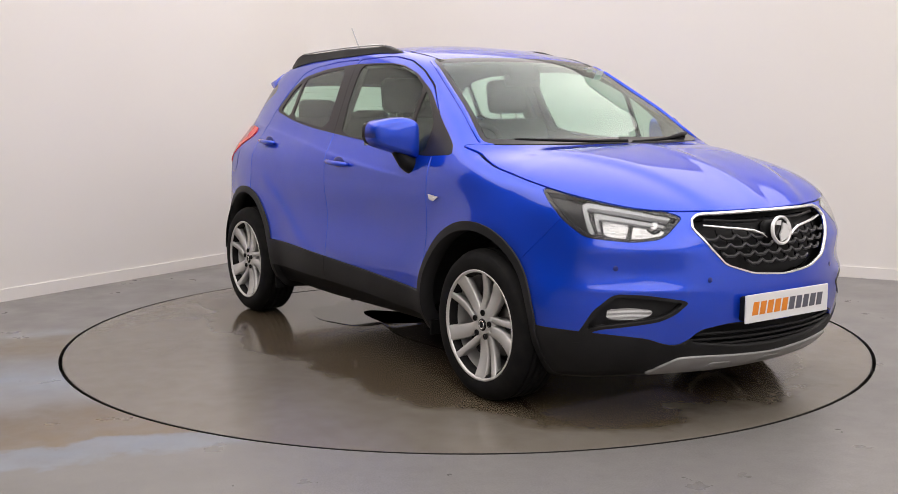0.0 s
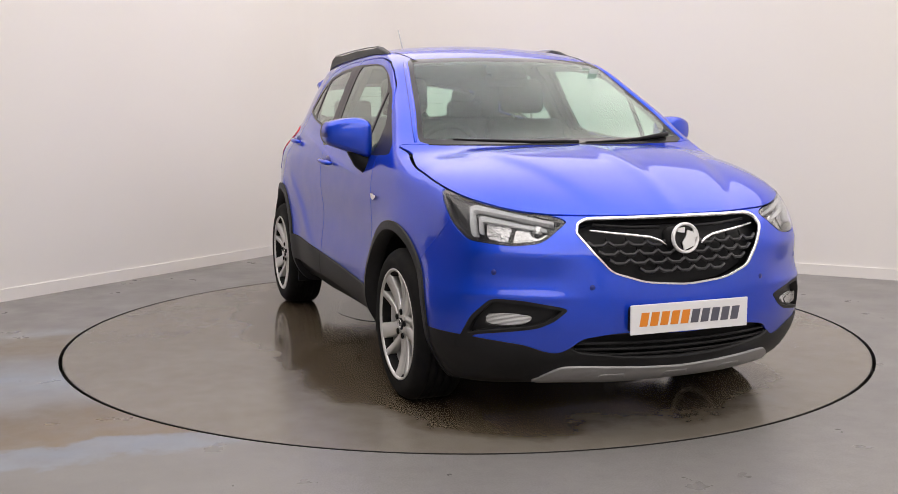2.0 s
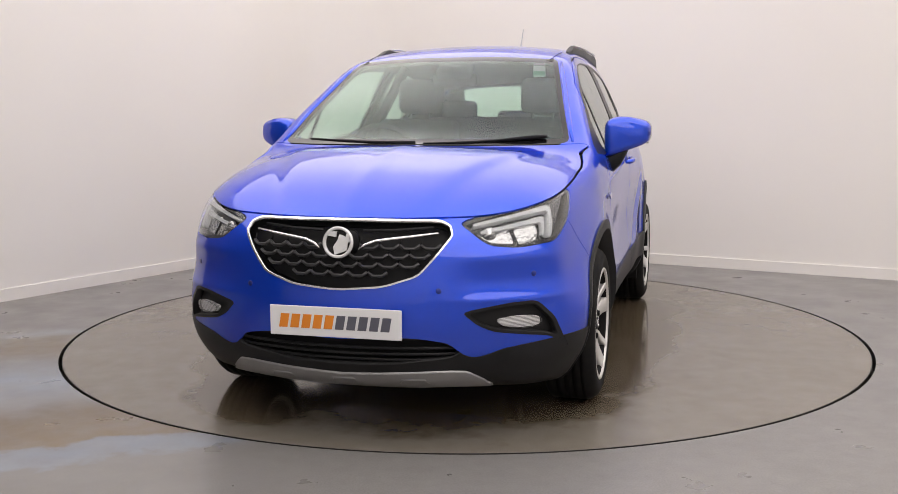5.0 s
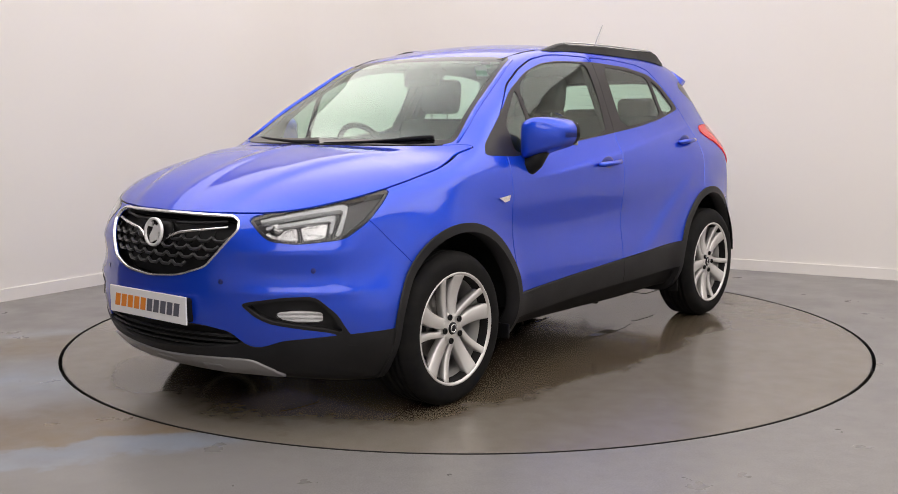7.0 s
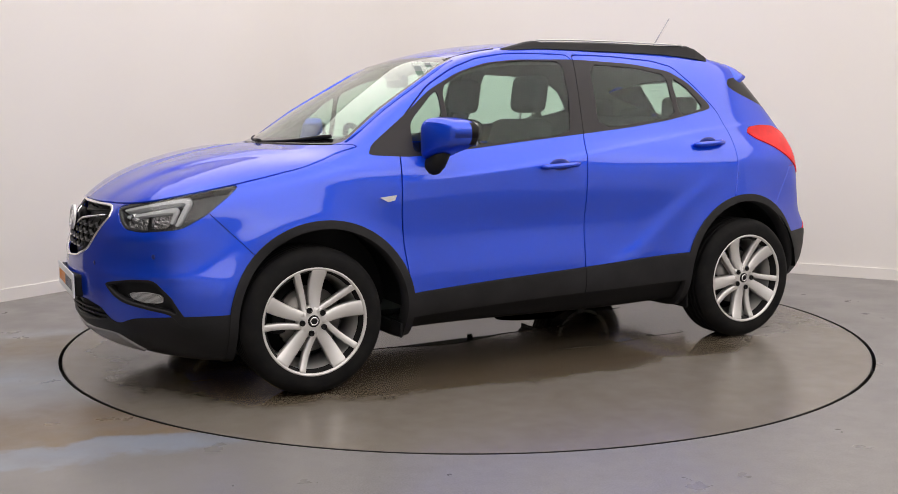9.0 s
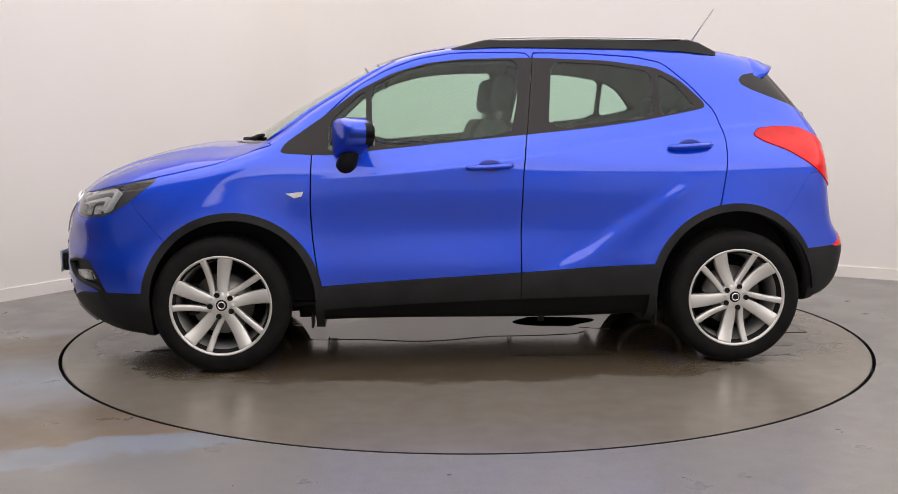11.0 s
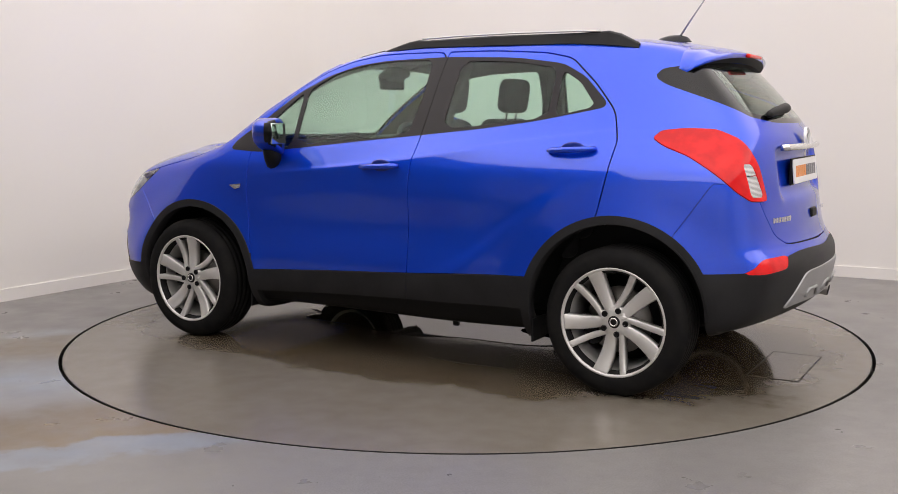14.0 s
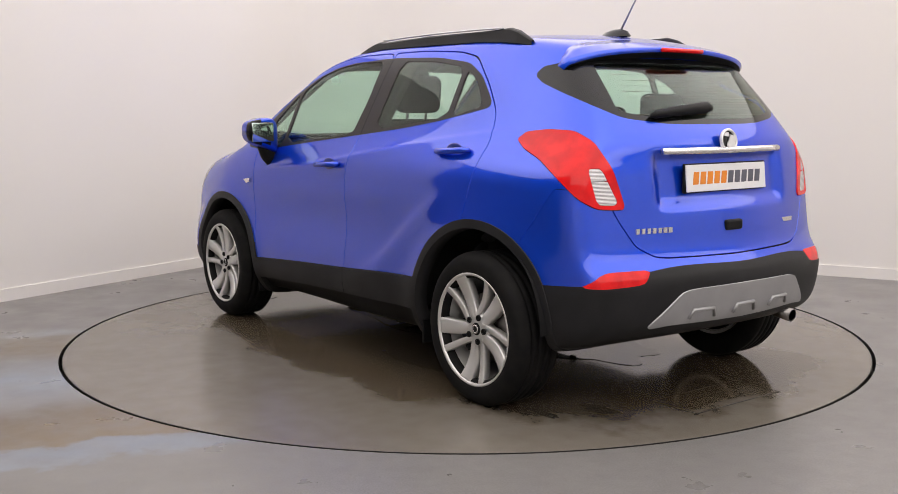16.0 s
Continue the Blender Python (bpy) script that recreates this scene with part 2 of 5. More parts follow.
def build_room():
    tagged(strip("wall_north", 0.0, -0.15, 0, CEIL, WALL, 0.6, 0.75), "white painted studio walls meeting in a rounded corner", "wall")
    tagged(strip("baseboard", 0.012, 0.0, 0, 0.085, WALL, 0.588, 0.6), "white skirting board along the studio walls", "baseboard")
    far_l, far_r = CORNER + DIR_L * LEN_L, CORNER + DIR_R * LEN_R
    far = far_l + DIR_R * LEN_R
    turn = math.atan2(DIR_R.y, DIR_R.x)
    # added out of view: pale walls brighten, the dark one darkens the car's sides
    for name, p, along, length in (("wall_south", far_l, 0, LEN_R), ("wall_east", far_r, 1, LEN_L), ("unseen_dark_wall", CORNER + DIR_L * WHITE_L, 2, LEN_L - WHITE_L)):
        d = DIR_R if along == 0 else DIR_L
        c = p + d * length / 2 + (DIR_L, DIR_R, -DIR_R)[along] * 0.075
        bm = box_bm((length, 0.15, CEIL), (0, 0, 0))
        ob = part(name, bm, (PALE_WALL, PALE_WALL, REFLECTED_DARK)[along])
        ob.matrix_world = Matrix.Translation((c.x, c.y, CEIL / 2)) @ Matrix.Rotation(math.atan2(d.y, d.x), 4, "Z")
        tagged(ob, "unseen pale wall closing the studio, reflected by the car" if along < 2 else "unseen dark wall added to darken the car's reflections", "wall", kind="structure")
    c = (far_l + far_r) / 2
    ob = part("ceiling", box_bm((LEN_R + 1, LEN_L + 1, 0.1)), WALL)
    ob.matrix_world = Matrix.Translation((c.x, c.y, CEIL + 0.05)) @ Matrix.Rotation(turn, 4, "Z")
    tagged(ob, "plain white studio ceiling", "ceiling", kind="structure")
    # floor with a round hole for the turntable
    bm = bmesh.new()
    n = 128
    ring = [bm.verts.new(((TABLE_R + 0.017) * math.cos(2 * math.pi * i / n), (TABLE_R + 0.017) * math.sin(2 * math.pi * i / n), 0)) for i in range(n)]
    out = [bm.verts.new((v.co.x * 7, v.co.y * 7, 0)) for v in ring]
    for i in range(n):
        j = (i + 1) % n
        bm.faces.new((ring[i], out[i], out[j], ring[j]))
    tagged(part("floor", bm, FLOOR), "grey painted concrete studio floor with worn stains", "floor", kind="structure")
    v, f = lathe([(TABLE_R + 0.017, 0.0), (TABLE_R + 0.017, -0.09), (0.0, -0.09)], n, "z")
    pit = link_part("turntable_pit", mesh_from("turntable_pit", v, f, DARK_SEAM, False))
    tagged(pit, "dark round pit under the turntable", "pit", kind="structure")


build_room()

turntable = new("turntable")
tagged(turntable, "round grey turntable set flush into the floor", "turntable")
v, f = lathe([(0.0, 0.0), (1.0, 0.0), (TABLE_R - 0.004, 0.0), (TABLE_R - 0.002, -0.002), (TABLE_R - 0.002, -0.06), (0.0, -0.06)], 160, "z")
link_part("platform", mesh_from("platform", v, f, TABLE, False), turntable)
# added band round the rim, its dark colour standing for shade in the gap
v, f = lathe([(TABLE_R - 0.003, -0.001), (TABLE_R, -0.001), (TABLE_R, -0.058), (TABLE_R - 0.003, -0.058)], 160, "z")
link_part("gap_shade_band", mesh_from("gap_shade_band", v, f, DARK_SEAM, False), turntable, "dark band added as shade in the turntable gap")


def ceiling_light(x, y, turn, lx, ly):
    thing = tagged(new("ceiling_light"), "white ceiling light with a glowing diffuser", "ceiling light", "ceiling lights")
    bm = bmesh.new()
    for sx, sy, px, py in ((lx, 0.003, 0, ly / 2), (lx, 0.003, 0, -ly / 2), (0.003, ly, lx / 2, 0), (0.003, ly, -lx / 2, 0)):
        box_bm((sx, sy, 0.012), (px, py, -0.03), bm=bm)
    part("frame", bm, WALL, thing)
    part("diffuser", box_bm((lx - 0.004, ly - 0.004, 0.01), (0, 0, -0.03)), LAMP, thing)
    thing.matrix_world = pose(x, y, CEIL, 0, 0, turn)
    return thing


TURN = math.degrees(math.atan2(DIR_R.y, DIR_R.x))
LIGHTS = []
for i in range(3):
    for j in range(3):
        c = CORNER + DIR_R * (1.9 + 3.6 * i) + DIR_L * (1.9 + 3.6 * j)
        if (i, j) != (0, 2):
            LIGHTS.append((c.x, c.y))
first_light = ceiling_light(*LIGHTS[0], TURN, 3.598, 3.598)
for x, y in LIGHTS[1:]:
    copy_thing(first_light, pose(x, y, CEIL, 0, 0, TURN))


def puddle(cx, cy, rx, ry, seed):
    rnd = random.Random(seed)
    waves = [(k, rnd.uniform(-1, 1) * 0.22 / k ** 0.7, rnd.uniform(0, 6.3)) for k in range(2, 9)]
    bm = bmesh.new()
    n = 96
    rings = []
    for r, z in ((1.0, 0.0002), (0.985, 0.0012), (0.95, 0.0016)):
        ring = []
        for i in range(n):
            a = 2 * math.pi * i / n
            w = 1 + sum(c * math.sin(k * a + f) for k, c, f in waves)
            ring.append(bm.verts.new((cx + rx * r * w * math.cos(a), cy + ry * r * w * math.sin(a), z)))
        rings.append(ring)
    for a, b in zip(rings, rings[1:]):
        for i in range(n):
            bm.faces.new((a[i], a[(i + 1) % n], b[(i + 1) % n], b[i]))
    bm.faces.new(rings[-1])
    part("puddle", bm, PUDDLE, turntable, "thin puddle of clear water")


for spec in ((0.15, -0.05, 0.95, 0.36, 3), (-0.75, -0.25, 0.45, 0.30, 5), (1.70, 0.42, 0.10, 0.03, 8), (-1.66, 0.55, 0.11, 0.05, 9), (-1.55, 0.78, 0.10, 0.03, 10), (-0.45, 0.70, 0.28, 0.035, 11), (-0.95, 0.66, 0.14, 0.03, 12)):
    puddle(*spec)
bm = box_bm((0.235, 0.56, 0.002), (-1.835, -0.01, 0.001), 0.0006)
hatch = part("hatch", bm, TABLE, turntable, "small access hatch in the turntable")
for sx, sy, px, py in ((0.247, 0.004, 0, 0.284), (0.247, 0.004, 0, -0.284), (0.004, 0.564, 0.121, 0), (0.004, 0.564, -0.121, 0)):
    part("seam", box_bm((sx, sy, 0.0024), (-1.835 + px, -0.01 + py, 0.0012)), DARK_SEAM, hatch)

# ---------------------------------------------------------------- car shell
def smax(a, b, r):
    return 0.5 * (a + b + np.sqrt((a - b) ** 2 + r * r))


def curve(xs, ys):
    """A smooth function through a few knots (monotone cubic)."""
    xs, ys = np.array(xs, float), np.array(ys, float)
    h, d = np.diff(xs), np.diff(ys) / np.diff(xs)
    m = np.concatenate([[d[0]], (d[1:] * h[:-1] + d[:-1] * h[1:]) / (h[1:] + h[:-1]), [d[-1]]])

    def at(x):
        x = np.clip(x, xs[0], xs[-1])
        i = np.clip(np.searchsorted(xs, x) - 1, 0, len(h) - 1)
        t = (x - xs[i]) / h[i]
        return ((1 + 2 * t) * (1 - t) ** 2 * ys[i] + t * (1 - t) ** 2 * h[i] * m[i] + t * t * (3 - 2 * t) * ys[i + 1] + t * t * (t - 1) * h[i] * m[i + 1])
    return at


# side: half width by height; plan: how it narrows towards the ends
SIDE = curve((0.1, 0.22, 0.33, 0.47, 0.60, 0.75, 0.90, 1.00, 1.07, 1.13, 1.30, 1.50, 1.60, 1.7), (0.74, 0.80, 0.855, 0.872, 0.868, 0.868, 0.866, 0.852, 0.826, 0.798, 0.724, 0.632, 0.575, 0.50))
PLAN = curve((-2.2, -2.0, -1.7, -1.3, -0.6, 0.3, 1.0, 1.4, 1.8, 2.1, 2.3), (-0.17, -0.13, -0.065, -0.012, 0.0, 0.0, 0.004, -0.005, -0.055, -0.12, -0.18))
GREEN = curve((-2.0, -1.5, -1.1, -0.5, 0.2, 0.7, 1.2, 1.8), (-0.085, -0.055, -0.035, -0.008, 0.0, -0.003, -0.01, -0.03))
TOP = curve((-2.4, -1.72, -1.60, -1.45, -1.2, -0.8, -0.4, 0.0, 0.25, 0.45, 0.70, 0.95, 1.15, 1.25, 1.40, 1.63, 1.83, 1.96, 2.06, 2.14, 2.3), (1.30, 1.545, 1.565, 1.59, 1.62, 1.64, 1.648, 1.64, 1.605, 1.550, 1.424, 1.286, 1.160, 1.114, 1.096, 1.054, 0.998, 0.946, 0.892, 0.843, 0.74))
FRONT = curve((0.1, 0.2, 0.3, 0.42, 0.55, 0.65, 0.78, 0.86, 0.95, 1.1), (1.90, 2.075, 2.162, 2.198, 2.203, 2.193, 2.168, 2.128, 2.068, 1.95))
REAR = curve((0.15, 0.25, 0.35, 0.50, 0.60, 0.68, 0.80, 0.92, 1.05, 1.15, 1.21, 1.30, 1.45, 1.55, 1.65), (-1.71, -1.84, -1.955, -2.012, -2.012, -1.965, -1.938, -1.922, -1.902, -1.875, -1.835, -1.763, -1.632, -1.55, -1.46))
BASE = curve((-2.2, -1.85, -1.65, -1.0, 0.8, 1.7, 2.2), (0.40, 0.33, 0.29, 0.22, 0.20, 0.17, 0.22))
CREASE = curve((-1.7, -1.43, -1.045, -0.5, 0.0, 0.5, 0.85, 1.5), (1.205, 1.195, 1.160, 1.092, 1.022, 0.968, 0.94, 0.90))
BLADE = curve((-1.2, -1.0, -0.84, -0.70, -0.50, -0.31, -0.1, 0.2), (0.93, 0.885, 0.800, 0.705, 0.560, 0.475, 0.43, 0.40))


def shell(x, y, z):
    green = 1 / (1 + np.exp(-(z - 1.1) / 0.04))
    w = SIDE(z) + PLAN(x) + GREEN(x) * green
    rear = 1 / (1 + np.exp((x + 0.9) / 0.15))
    fold_d = z - CREASE(x)
    crisp = 0.013 * np.exp(-np.sqrt(fold_d ** 2 + 0.003 ** 2) / 0.055) - 0.008 / (1 + np.exp(-fold_d / 0.004))
    w = w + crisp * (1 - 0.7 * green) / (1 + np.exp((x - 0.55) / 0.12)) / (1 + np.exp(-(x + 1.62) / 0.05))
    blade_d = z - BLADE(x)
    w = w + 0.016 / (1 + np.exp(blade_d / 0.020)) * np.exp(-np.maximum(-blade_d, 0) / 0.30) / (1 + np.exp((x + 0.22) / 0.06)) / (1 + np.exp(-(x + 1.02) / 0.04))
    w = w - 0.020 * np.exp(-((z - 0.70 - 0.08 * rear) / 0.12) ** 2) * np.exp(-((x - 0.1) / 0.75) ** 2)
    for cx in (1.28, -1.28):
        r = np.hypot(x - cx, (z - 0.33))
        w = w + 0.022 * np.exp(-((r - 0.42) / 0.10) ** 2) * (z < 1.0)
    w = w + 0.035 / (1 + np.exp((z - 0.60) / 0.05)) / (1 + np.exp(-(x - 1.55) / 0.06))
    w = w - 0.024 / (1 + np.exp(-(x - 1.35) / 0.08)) / (1 + np.exp(-(z - 0.88) / 0.05))
    fs = y - w
    ws = np.clip((x - 0.2) / 0.5, 0, 1) * np.clip((1.45 - x) / 0.3, 0, 1)
    hood = 1 / (1 + np.exp(-(x - 1.27) / 0.09))
    edge = np.maximum(y - 0.45, 0)
    drop = (1 - hood) * 0.11 * y * y * (1 - 0.75 * ws) + hood * (0.03 * y * y + 0.42 * edge * edge)
    fold = 0.30 + (2.05 - x) * 0.34
    drop = drop - hood * (0.017 / (1 + np.exp((y - fold) / 0.018)) + 0.006 * np.exp(-(y / 0.05) ** 2))
    ft = z - (TOP(x + 0.22 * y * y * ws + 0.06 * y * y * hood) - drop)
    side_y = 1 / (1 + np.exp(-(y - 0.47) / 0.03))
    lip = 0.008 * np.exp(-((z - 0.72) / 0.030) ** 2) - 0.010 * np.exp(-((z - 0.625) / 0.045) ** 2) + 0.006 * np.exp(-((z - 0.560) / 0.018) ** 2)
    ff = x - (FRONT(z) - 0.40 * y * y - 0.16 * y ** 4 + lip * side_y)
    well = 1 / (1 + np.exp((y - 0.40) / 0.012)) / (1 + np.exp(-(z - 0.88) / 0.012)) / (1 + np.exp((z - 1.085) / 0.008))
    fr = (REAR(z) + 0.215 * y * y + 0.035 * well) - x
    fb = BASE(x) - z
    o = smax(fs, ft, 0.04 + 0.04 * hood)
    o = smax(o, smax(ff, fr, 0.01), 0.07)
    return smax(o, fb, 0.04)


def build_shell():
    zc = 0.64
    phi = np.radians(np.concatenate([np.linspace(-89.9, -24, 36), np.linspace(-23.2, 44, 120), np.linspace(44.9, 90, 46)]))
    rows = len(phi)
    cols = [(-1.45, -a) for a in np.linspace(90, 1.5, 60)] + [(x, 0.0) for x in np.linspace(-1.45, 1.45, 210)] + [(1.45, a) for a in np.linspace(1.5, 90, 60)]
    cx = np.array([c[0] for c in cols])[:, None] * np.ones(rows)
    az = np.radians(np.array([c[1] for c in cols]))[:, None] * np.ones(rows)
    ph = phi[None, :] * np.ones((len(cols), 1))
    dx, dy, dz = np.cos(ph) * np.sin(az), np.cos(ph) * np.cos(az), np.sin(ph)
    lo, hi = np.full(cx.shape, 0.05), np.full(cx.shape, 2.2)
    for _ in range(36):
        mid = 0.5 * (lo + hi)
        inside = shell(cx + dx * mid, dy * mid, zc + dz * mid) < 0
        lo, hi = np.where(inside, mid, lo), np.where(inside, hi, mid)
    x, y, z = cx + dx * lo, dy * lo, zc + dz * lo
    y[np.abs(y) < 1e-4] = 0
    e = 2e-3
    n = np.stack([shell(x + e, y, z) - shell(x - e, y, z), shell(x, y + e, z) - shell(x, np.maximum(y - e, -e), z), shell(x, y, z + e) - shell(x, y, z - e)], -1)
    n[y < 1e-4, 1] = 0
    n /= np.linalg.norm(n, axis=-1, keepdims=True) + 1e-12
    i, j = np.meshgrid(np.arange(len(cols) - 1), np.arange(rows - 1), indexing="ij")
    k = (i * rows + j).ravel()
    faces = np.stack([k, k + 1, k + rows + 1, k + rows], -1)
    return np.stack([x, y, z], -1).reshape(-1, 3), n.reshape(-1, 3), [tuple(q) for q in faces.tolist()]


car = tagged(new("car"), "shiny metallic blue compact crossover car on the turntable", "car")
SHELL = build_shell()


# ---------------------------------------------------------------- cutting the shell into panels
def rounded(points, times=2, cut=0.12):
    """A closed outline with its corners rounded."""
    p = np.array(points, float)
    for _ in range(times):
        q = np.roll(p, -1, 0)
        p = np.stack([(1 - cut) * p + cut * q, cut * p + (1 - cut) * q], 1).reshape(-1, 2)
    return p


def inside_of(outline, u, v, keep=None):
    """Signed distance of (u, v) to a closed outline, below zero inside."""
    a, b = outline, np.roll(outline, -1, 0)
    out = np.full(u.shape, 1.0)
    lo, hi = a.min(0) - 0.1, a.max(0) + 0.1
    near = (u > lo[0]) & (u < hi[0]) & (v > lo[1]) & (v < hi[1])
    if keep is not None:
        near &= keep
    p = np.stack([u[near], v[near]], -1)
    if not len(p):
        return out
    d = np.full(len(p), 9.0)
    odd = np.zeros(len(p), bool)
    for s, e in zip(a, b):
        w, r = e - s, p - s
        t = np.clip((r @ w) / (w @ w + 1e-12), 0, 1)
        d = np.minimum(d, np.hypot(*(r - t[:, None] * w).T))
        cross = (s[1] > p[:, 1]) != (e[1] > p[:, 1])
        odd ^= cross & (p[:, 0] < (e[0] - s[0]) * (p[:, 1] - s[1]) / (e[1] - s[1] + 1e-12) + s[0])
    out[near] = np.where(odd, -d, d)
    return out


def split(m, f, gap=0.0):
    """Cuts a surface along f = 0: what lies inside (f < 0) and what is left, with a gap between them."""
    def half(m, sign, shift):
        V, N, F = m
        d = sign * f(V[:, 0], V[:, 1], V[:, 2]) + shift
        verts, norms, index, faces, cut = [], [], {}, [], {}

        def keep(i):
            if i not in index:
                index[i] = len(verts)
                verts.append(V[i])
                norms.append(N[i])
            return index[i]

        def between(i, j):
            key = (min(i, j), max(i, j))
            if key not in cut:
                i, j = key
                t = d[i] / (d[i] - d[j])
                cut[key] = len(verts)
                verts.append(V[i] + t * (V[j] - V[i]))
                norms.append(N[i] + t * (N[j] - N[i]))
            return cut[key]
        inn = d < 0
        for q in F:
            k = [inn[i] for i in q]
            if all(k):
                faces.append(tuple(keep(i) for i in q))
            elif any(k):
                poly = []
                for a, b in zip(q, q[1:] + q[:1]):
                    if inn[a]:
                        poly.append(keep(a))
                    if inn[a] != inn[b]:
                        poly.append(between(a, b))
                poly = [p for n, p in enumerate(poly) if p != poly[n - 1]]
                if len(poly) > 2:
                    faces.append(tuple(poly))
        return (np.array(verts).reshape(-1, 3), np.array(norms).reshape(-1, 3), faces)
    return half(m, 1, gap), half(m, -1, gap)


def refine(m, times=1):
    """Splits every face of a surface into small quads."""
    for _ in range(times):
        V, N, F = m
        verts, norms, mids, faces = list(V), list(N), {}, []

        def mid(a, b):
            key = (min(a, b), max(a, b))
            if key not in mids:
                mids[key] = len(verts)
                verts.append((V[a] + V[b]) / 2)
                norms.append((N[a] + N[b]) / 2)
            return mids[key]
        for q in F:
            c = len(verts)
            verts.append(V[list(q)].mean(0))
            norms.append(N[list(q)].mean(0))
            for k in range(len(q)):
                faces.append((q[k], mid(q[k], q[(k + 1) % len(q)]), c, mid(q[k - 1], q[k])))
        m = (np.array(verts), np.array(norms), faces)
    return m


def panel(name, m, material, parent, label="", out=0.0, thick=0.012, closed=False, side="both", shadow=True):
    """Makes panels of a surface on the left half: both (one mesh across the car), pair (left and right), left or right."""
    V, N, F = m
    if not len(F):
        return None
    N = N / (np.linalg.norm(N, axis=1, keepdims=True) + 1e-12)
    V = V + N * out
    verts, norms, faces = [V], [N], [tuple(q) for q in F]
    edges = {}
    for q in F:
        for a, b in zip(q, q[1:] + q[:1]):
            edges[(a, b)] = edges.get((a, b), 0) + 1
    rim = [(a, b) for a, b in edges if (b, a) not in edges and not (abs(V[a, 1]) < 2e-4 and abs(V[b, 1]) < 2e-4)]
    if thick:
        ids = sorted({i for e in rim for i in e})
        if closed:
            n0 = len(V)
            verts.append(V - N * thick)
            norms.append(-N)
            faces += [tuple(n0 + i for i in reversed(q)) for q in F] + [(b, a, n0 + a, n0 + b) for a, b in rim]
        if not closed:
            top = {v: len(V) + k for k, v in enumerate(ids)}
            low = {v: len(V) + len(ids) + k for k, v in enumerate(ids)}
            cent = {}
            for a, b in rim:
                side_n = np.cross(V[b] - V[a], N[a])
                side_n = side_n / (np.linalg.norm(side_n) + 1e-12)
                for i in (a, b):
                    cent[i] = cent.get(i, 0) + side_n
            sn = np.array([cent[i] / (np.linalg.norm(cent[i]) + 1e-12) for i in ids]).reshape(-1, 3)
            verts += [V[ids], V[ids] - N[ids] * thick]
            norms += [(sn + N[ids]) * 0.7071, sn]
            faces += [(b_, a_, c_, d_) for a_, b_, c_, d_ in ((top[a], top[b], low[a], low[b]) for a, b in rim)]
    V, N = np.concatenate(verts), np.concatenate(norms)

    def make(V, N, faces):
        me = mesh_from(name, V, faces, material)
        me.normals_split_custom_set_from_vertices([tuple(map(float, n)) for n in N])
        ob = link_part(name, me, parent, label)
        ob.visible_shadow = shadow
        return ob
    flip = [tuple(reversed(q)) for q in faces]
    mirror = np.array((1, -1, 1))
    if side == "both":
        k = len(V)
        twin = [i if abs(V[i, 1]) < 2e-4 else i + k for i in range(k)]
        return make(np.concatenate([V, V * mirror]), np.concatenate([N, N * mirror]), faces + [tuple(twin[i] for i in q) for q in flip])
    if side == "pair":
        return make(V, N, faces), make(V * mirror, N * mirror, flip)
    return make(V, N, faces) if side == "left" else make(V * mirror, N * mirror, flip)


def surf_front(y, z, lo=1.4, hi=2.6):
    lo, hi = np.full(np.shape(y), lo), np.full(np.shape(y), hi)
    for _ in range(30):
        mid = (lo + hi) / 2
        ok = shell(mid, np.abs(y), z) < 0
        lo, hi = np.where(ok, mid, lo), np.where(ok, hi, mid)
    return lo


def surf_rear(y, z):
    lo, hi = np.full(np.shape(y), -1.2), np.full(np.shape(y), -2.5)
    for _ in range(30):
        mid = (lo + hi) / 2
        ok = shell(mid, np.abs(y), z) < 0
        lo, hi = np.where(ok, mid, lo), np.where(ok, hi, mid)
    return lo


def surf_side(x, z):
    lo, hi = np.full(np.shape(x), 0.2), np.full(np.shape(x), 1.3)
    for _ in range(30):
        mid = (lo + hi) / 2
        ok = shell(x, mid, z) < 0
        lo, hi = np.where(ok, mid, lo), np.where(ok, hi, mid)
    return lo


def surf_top(x, y):
    lo, hi = np.full(np.shape(x), 0.6), np.full(np.shape(x), 2.0)
    for _ in range(30):
        mid = (lo + hi) / 2
        ok = shell(x, np.abs(y), mid) < 0
        lo, hi = np.where(ok, mid, lo), np.where(ok, hi, mid)
    return lo


def tube(points, radius, sides=8, flat=1.0, up=(0, 0, 1), taper=None):
    """Verts and faces of a closed bar along points; flat squeezes it along up."""
    pts = [Vector(p) for p in points]
    verts, faces, up = [], [], Vector(up)
    for i, p in enumerate(pts):
        d = (pts[min(i + 1, len(pts) - 1)] - pts[max(i - 1, 0)]).normalized()
        a = d.cross(up).normalized()
        b = a.cross(d).normalized()
        r = radius * (taper[i] if taper else 1)
        for k in range(sides):
            t = 2 * math.pi * (k + 0.5) / sides
            verts.append(p + a * r * math.cos(t) + b * r * flat * math.sin(t))
    for i in range(len(pts) - 1):
        for k in range(sides):
            faces.append((i * sides + k, i * sides + (k + 1) % sides, (i + 1) * sides + (k + 1) % sides, (i + 1) * sides + k))
    faces.append(tuple(reversed(range(sides))))
    faces.append(tuple(range((len(pts) - 1) * sides, len(pts) * sides)))
    return verts, faces


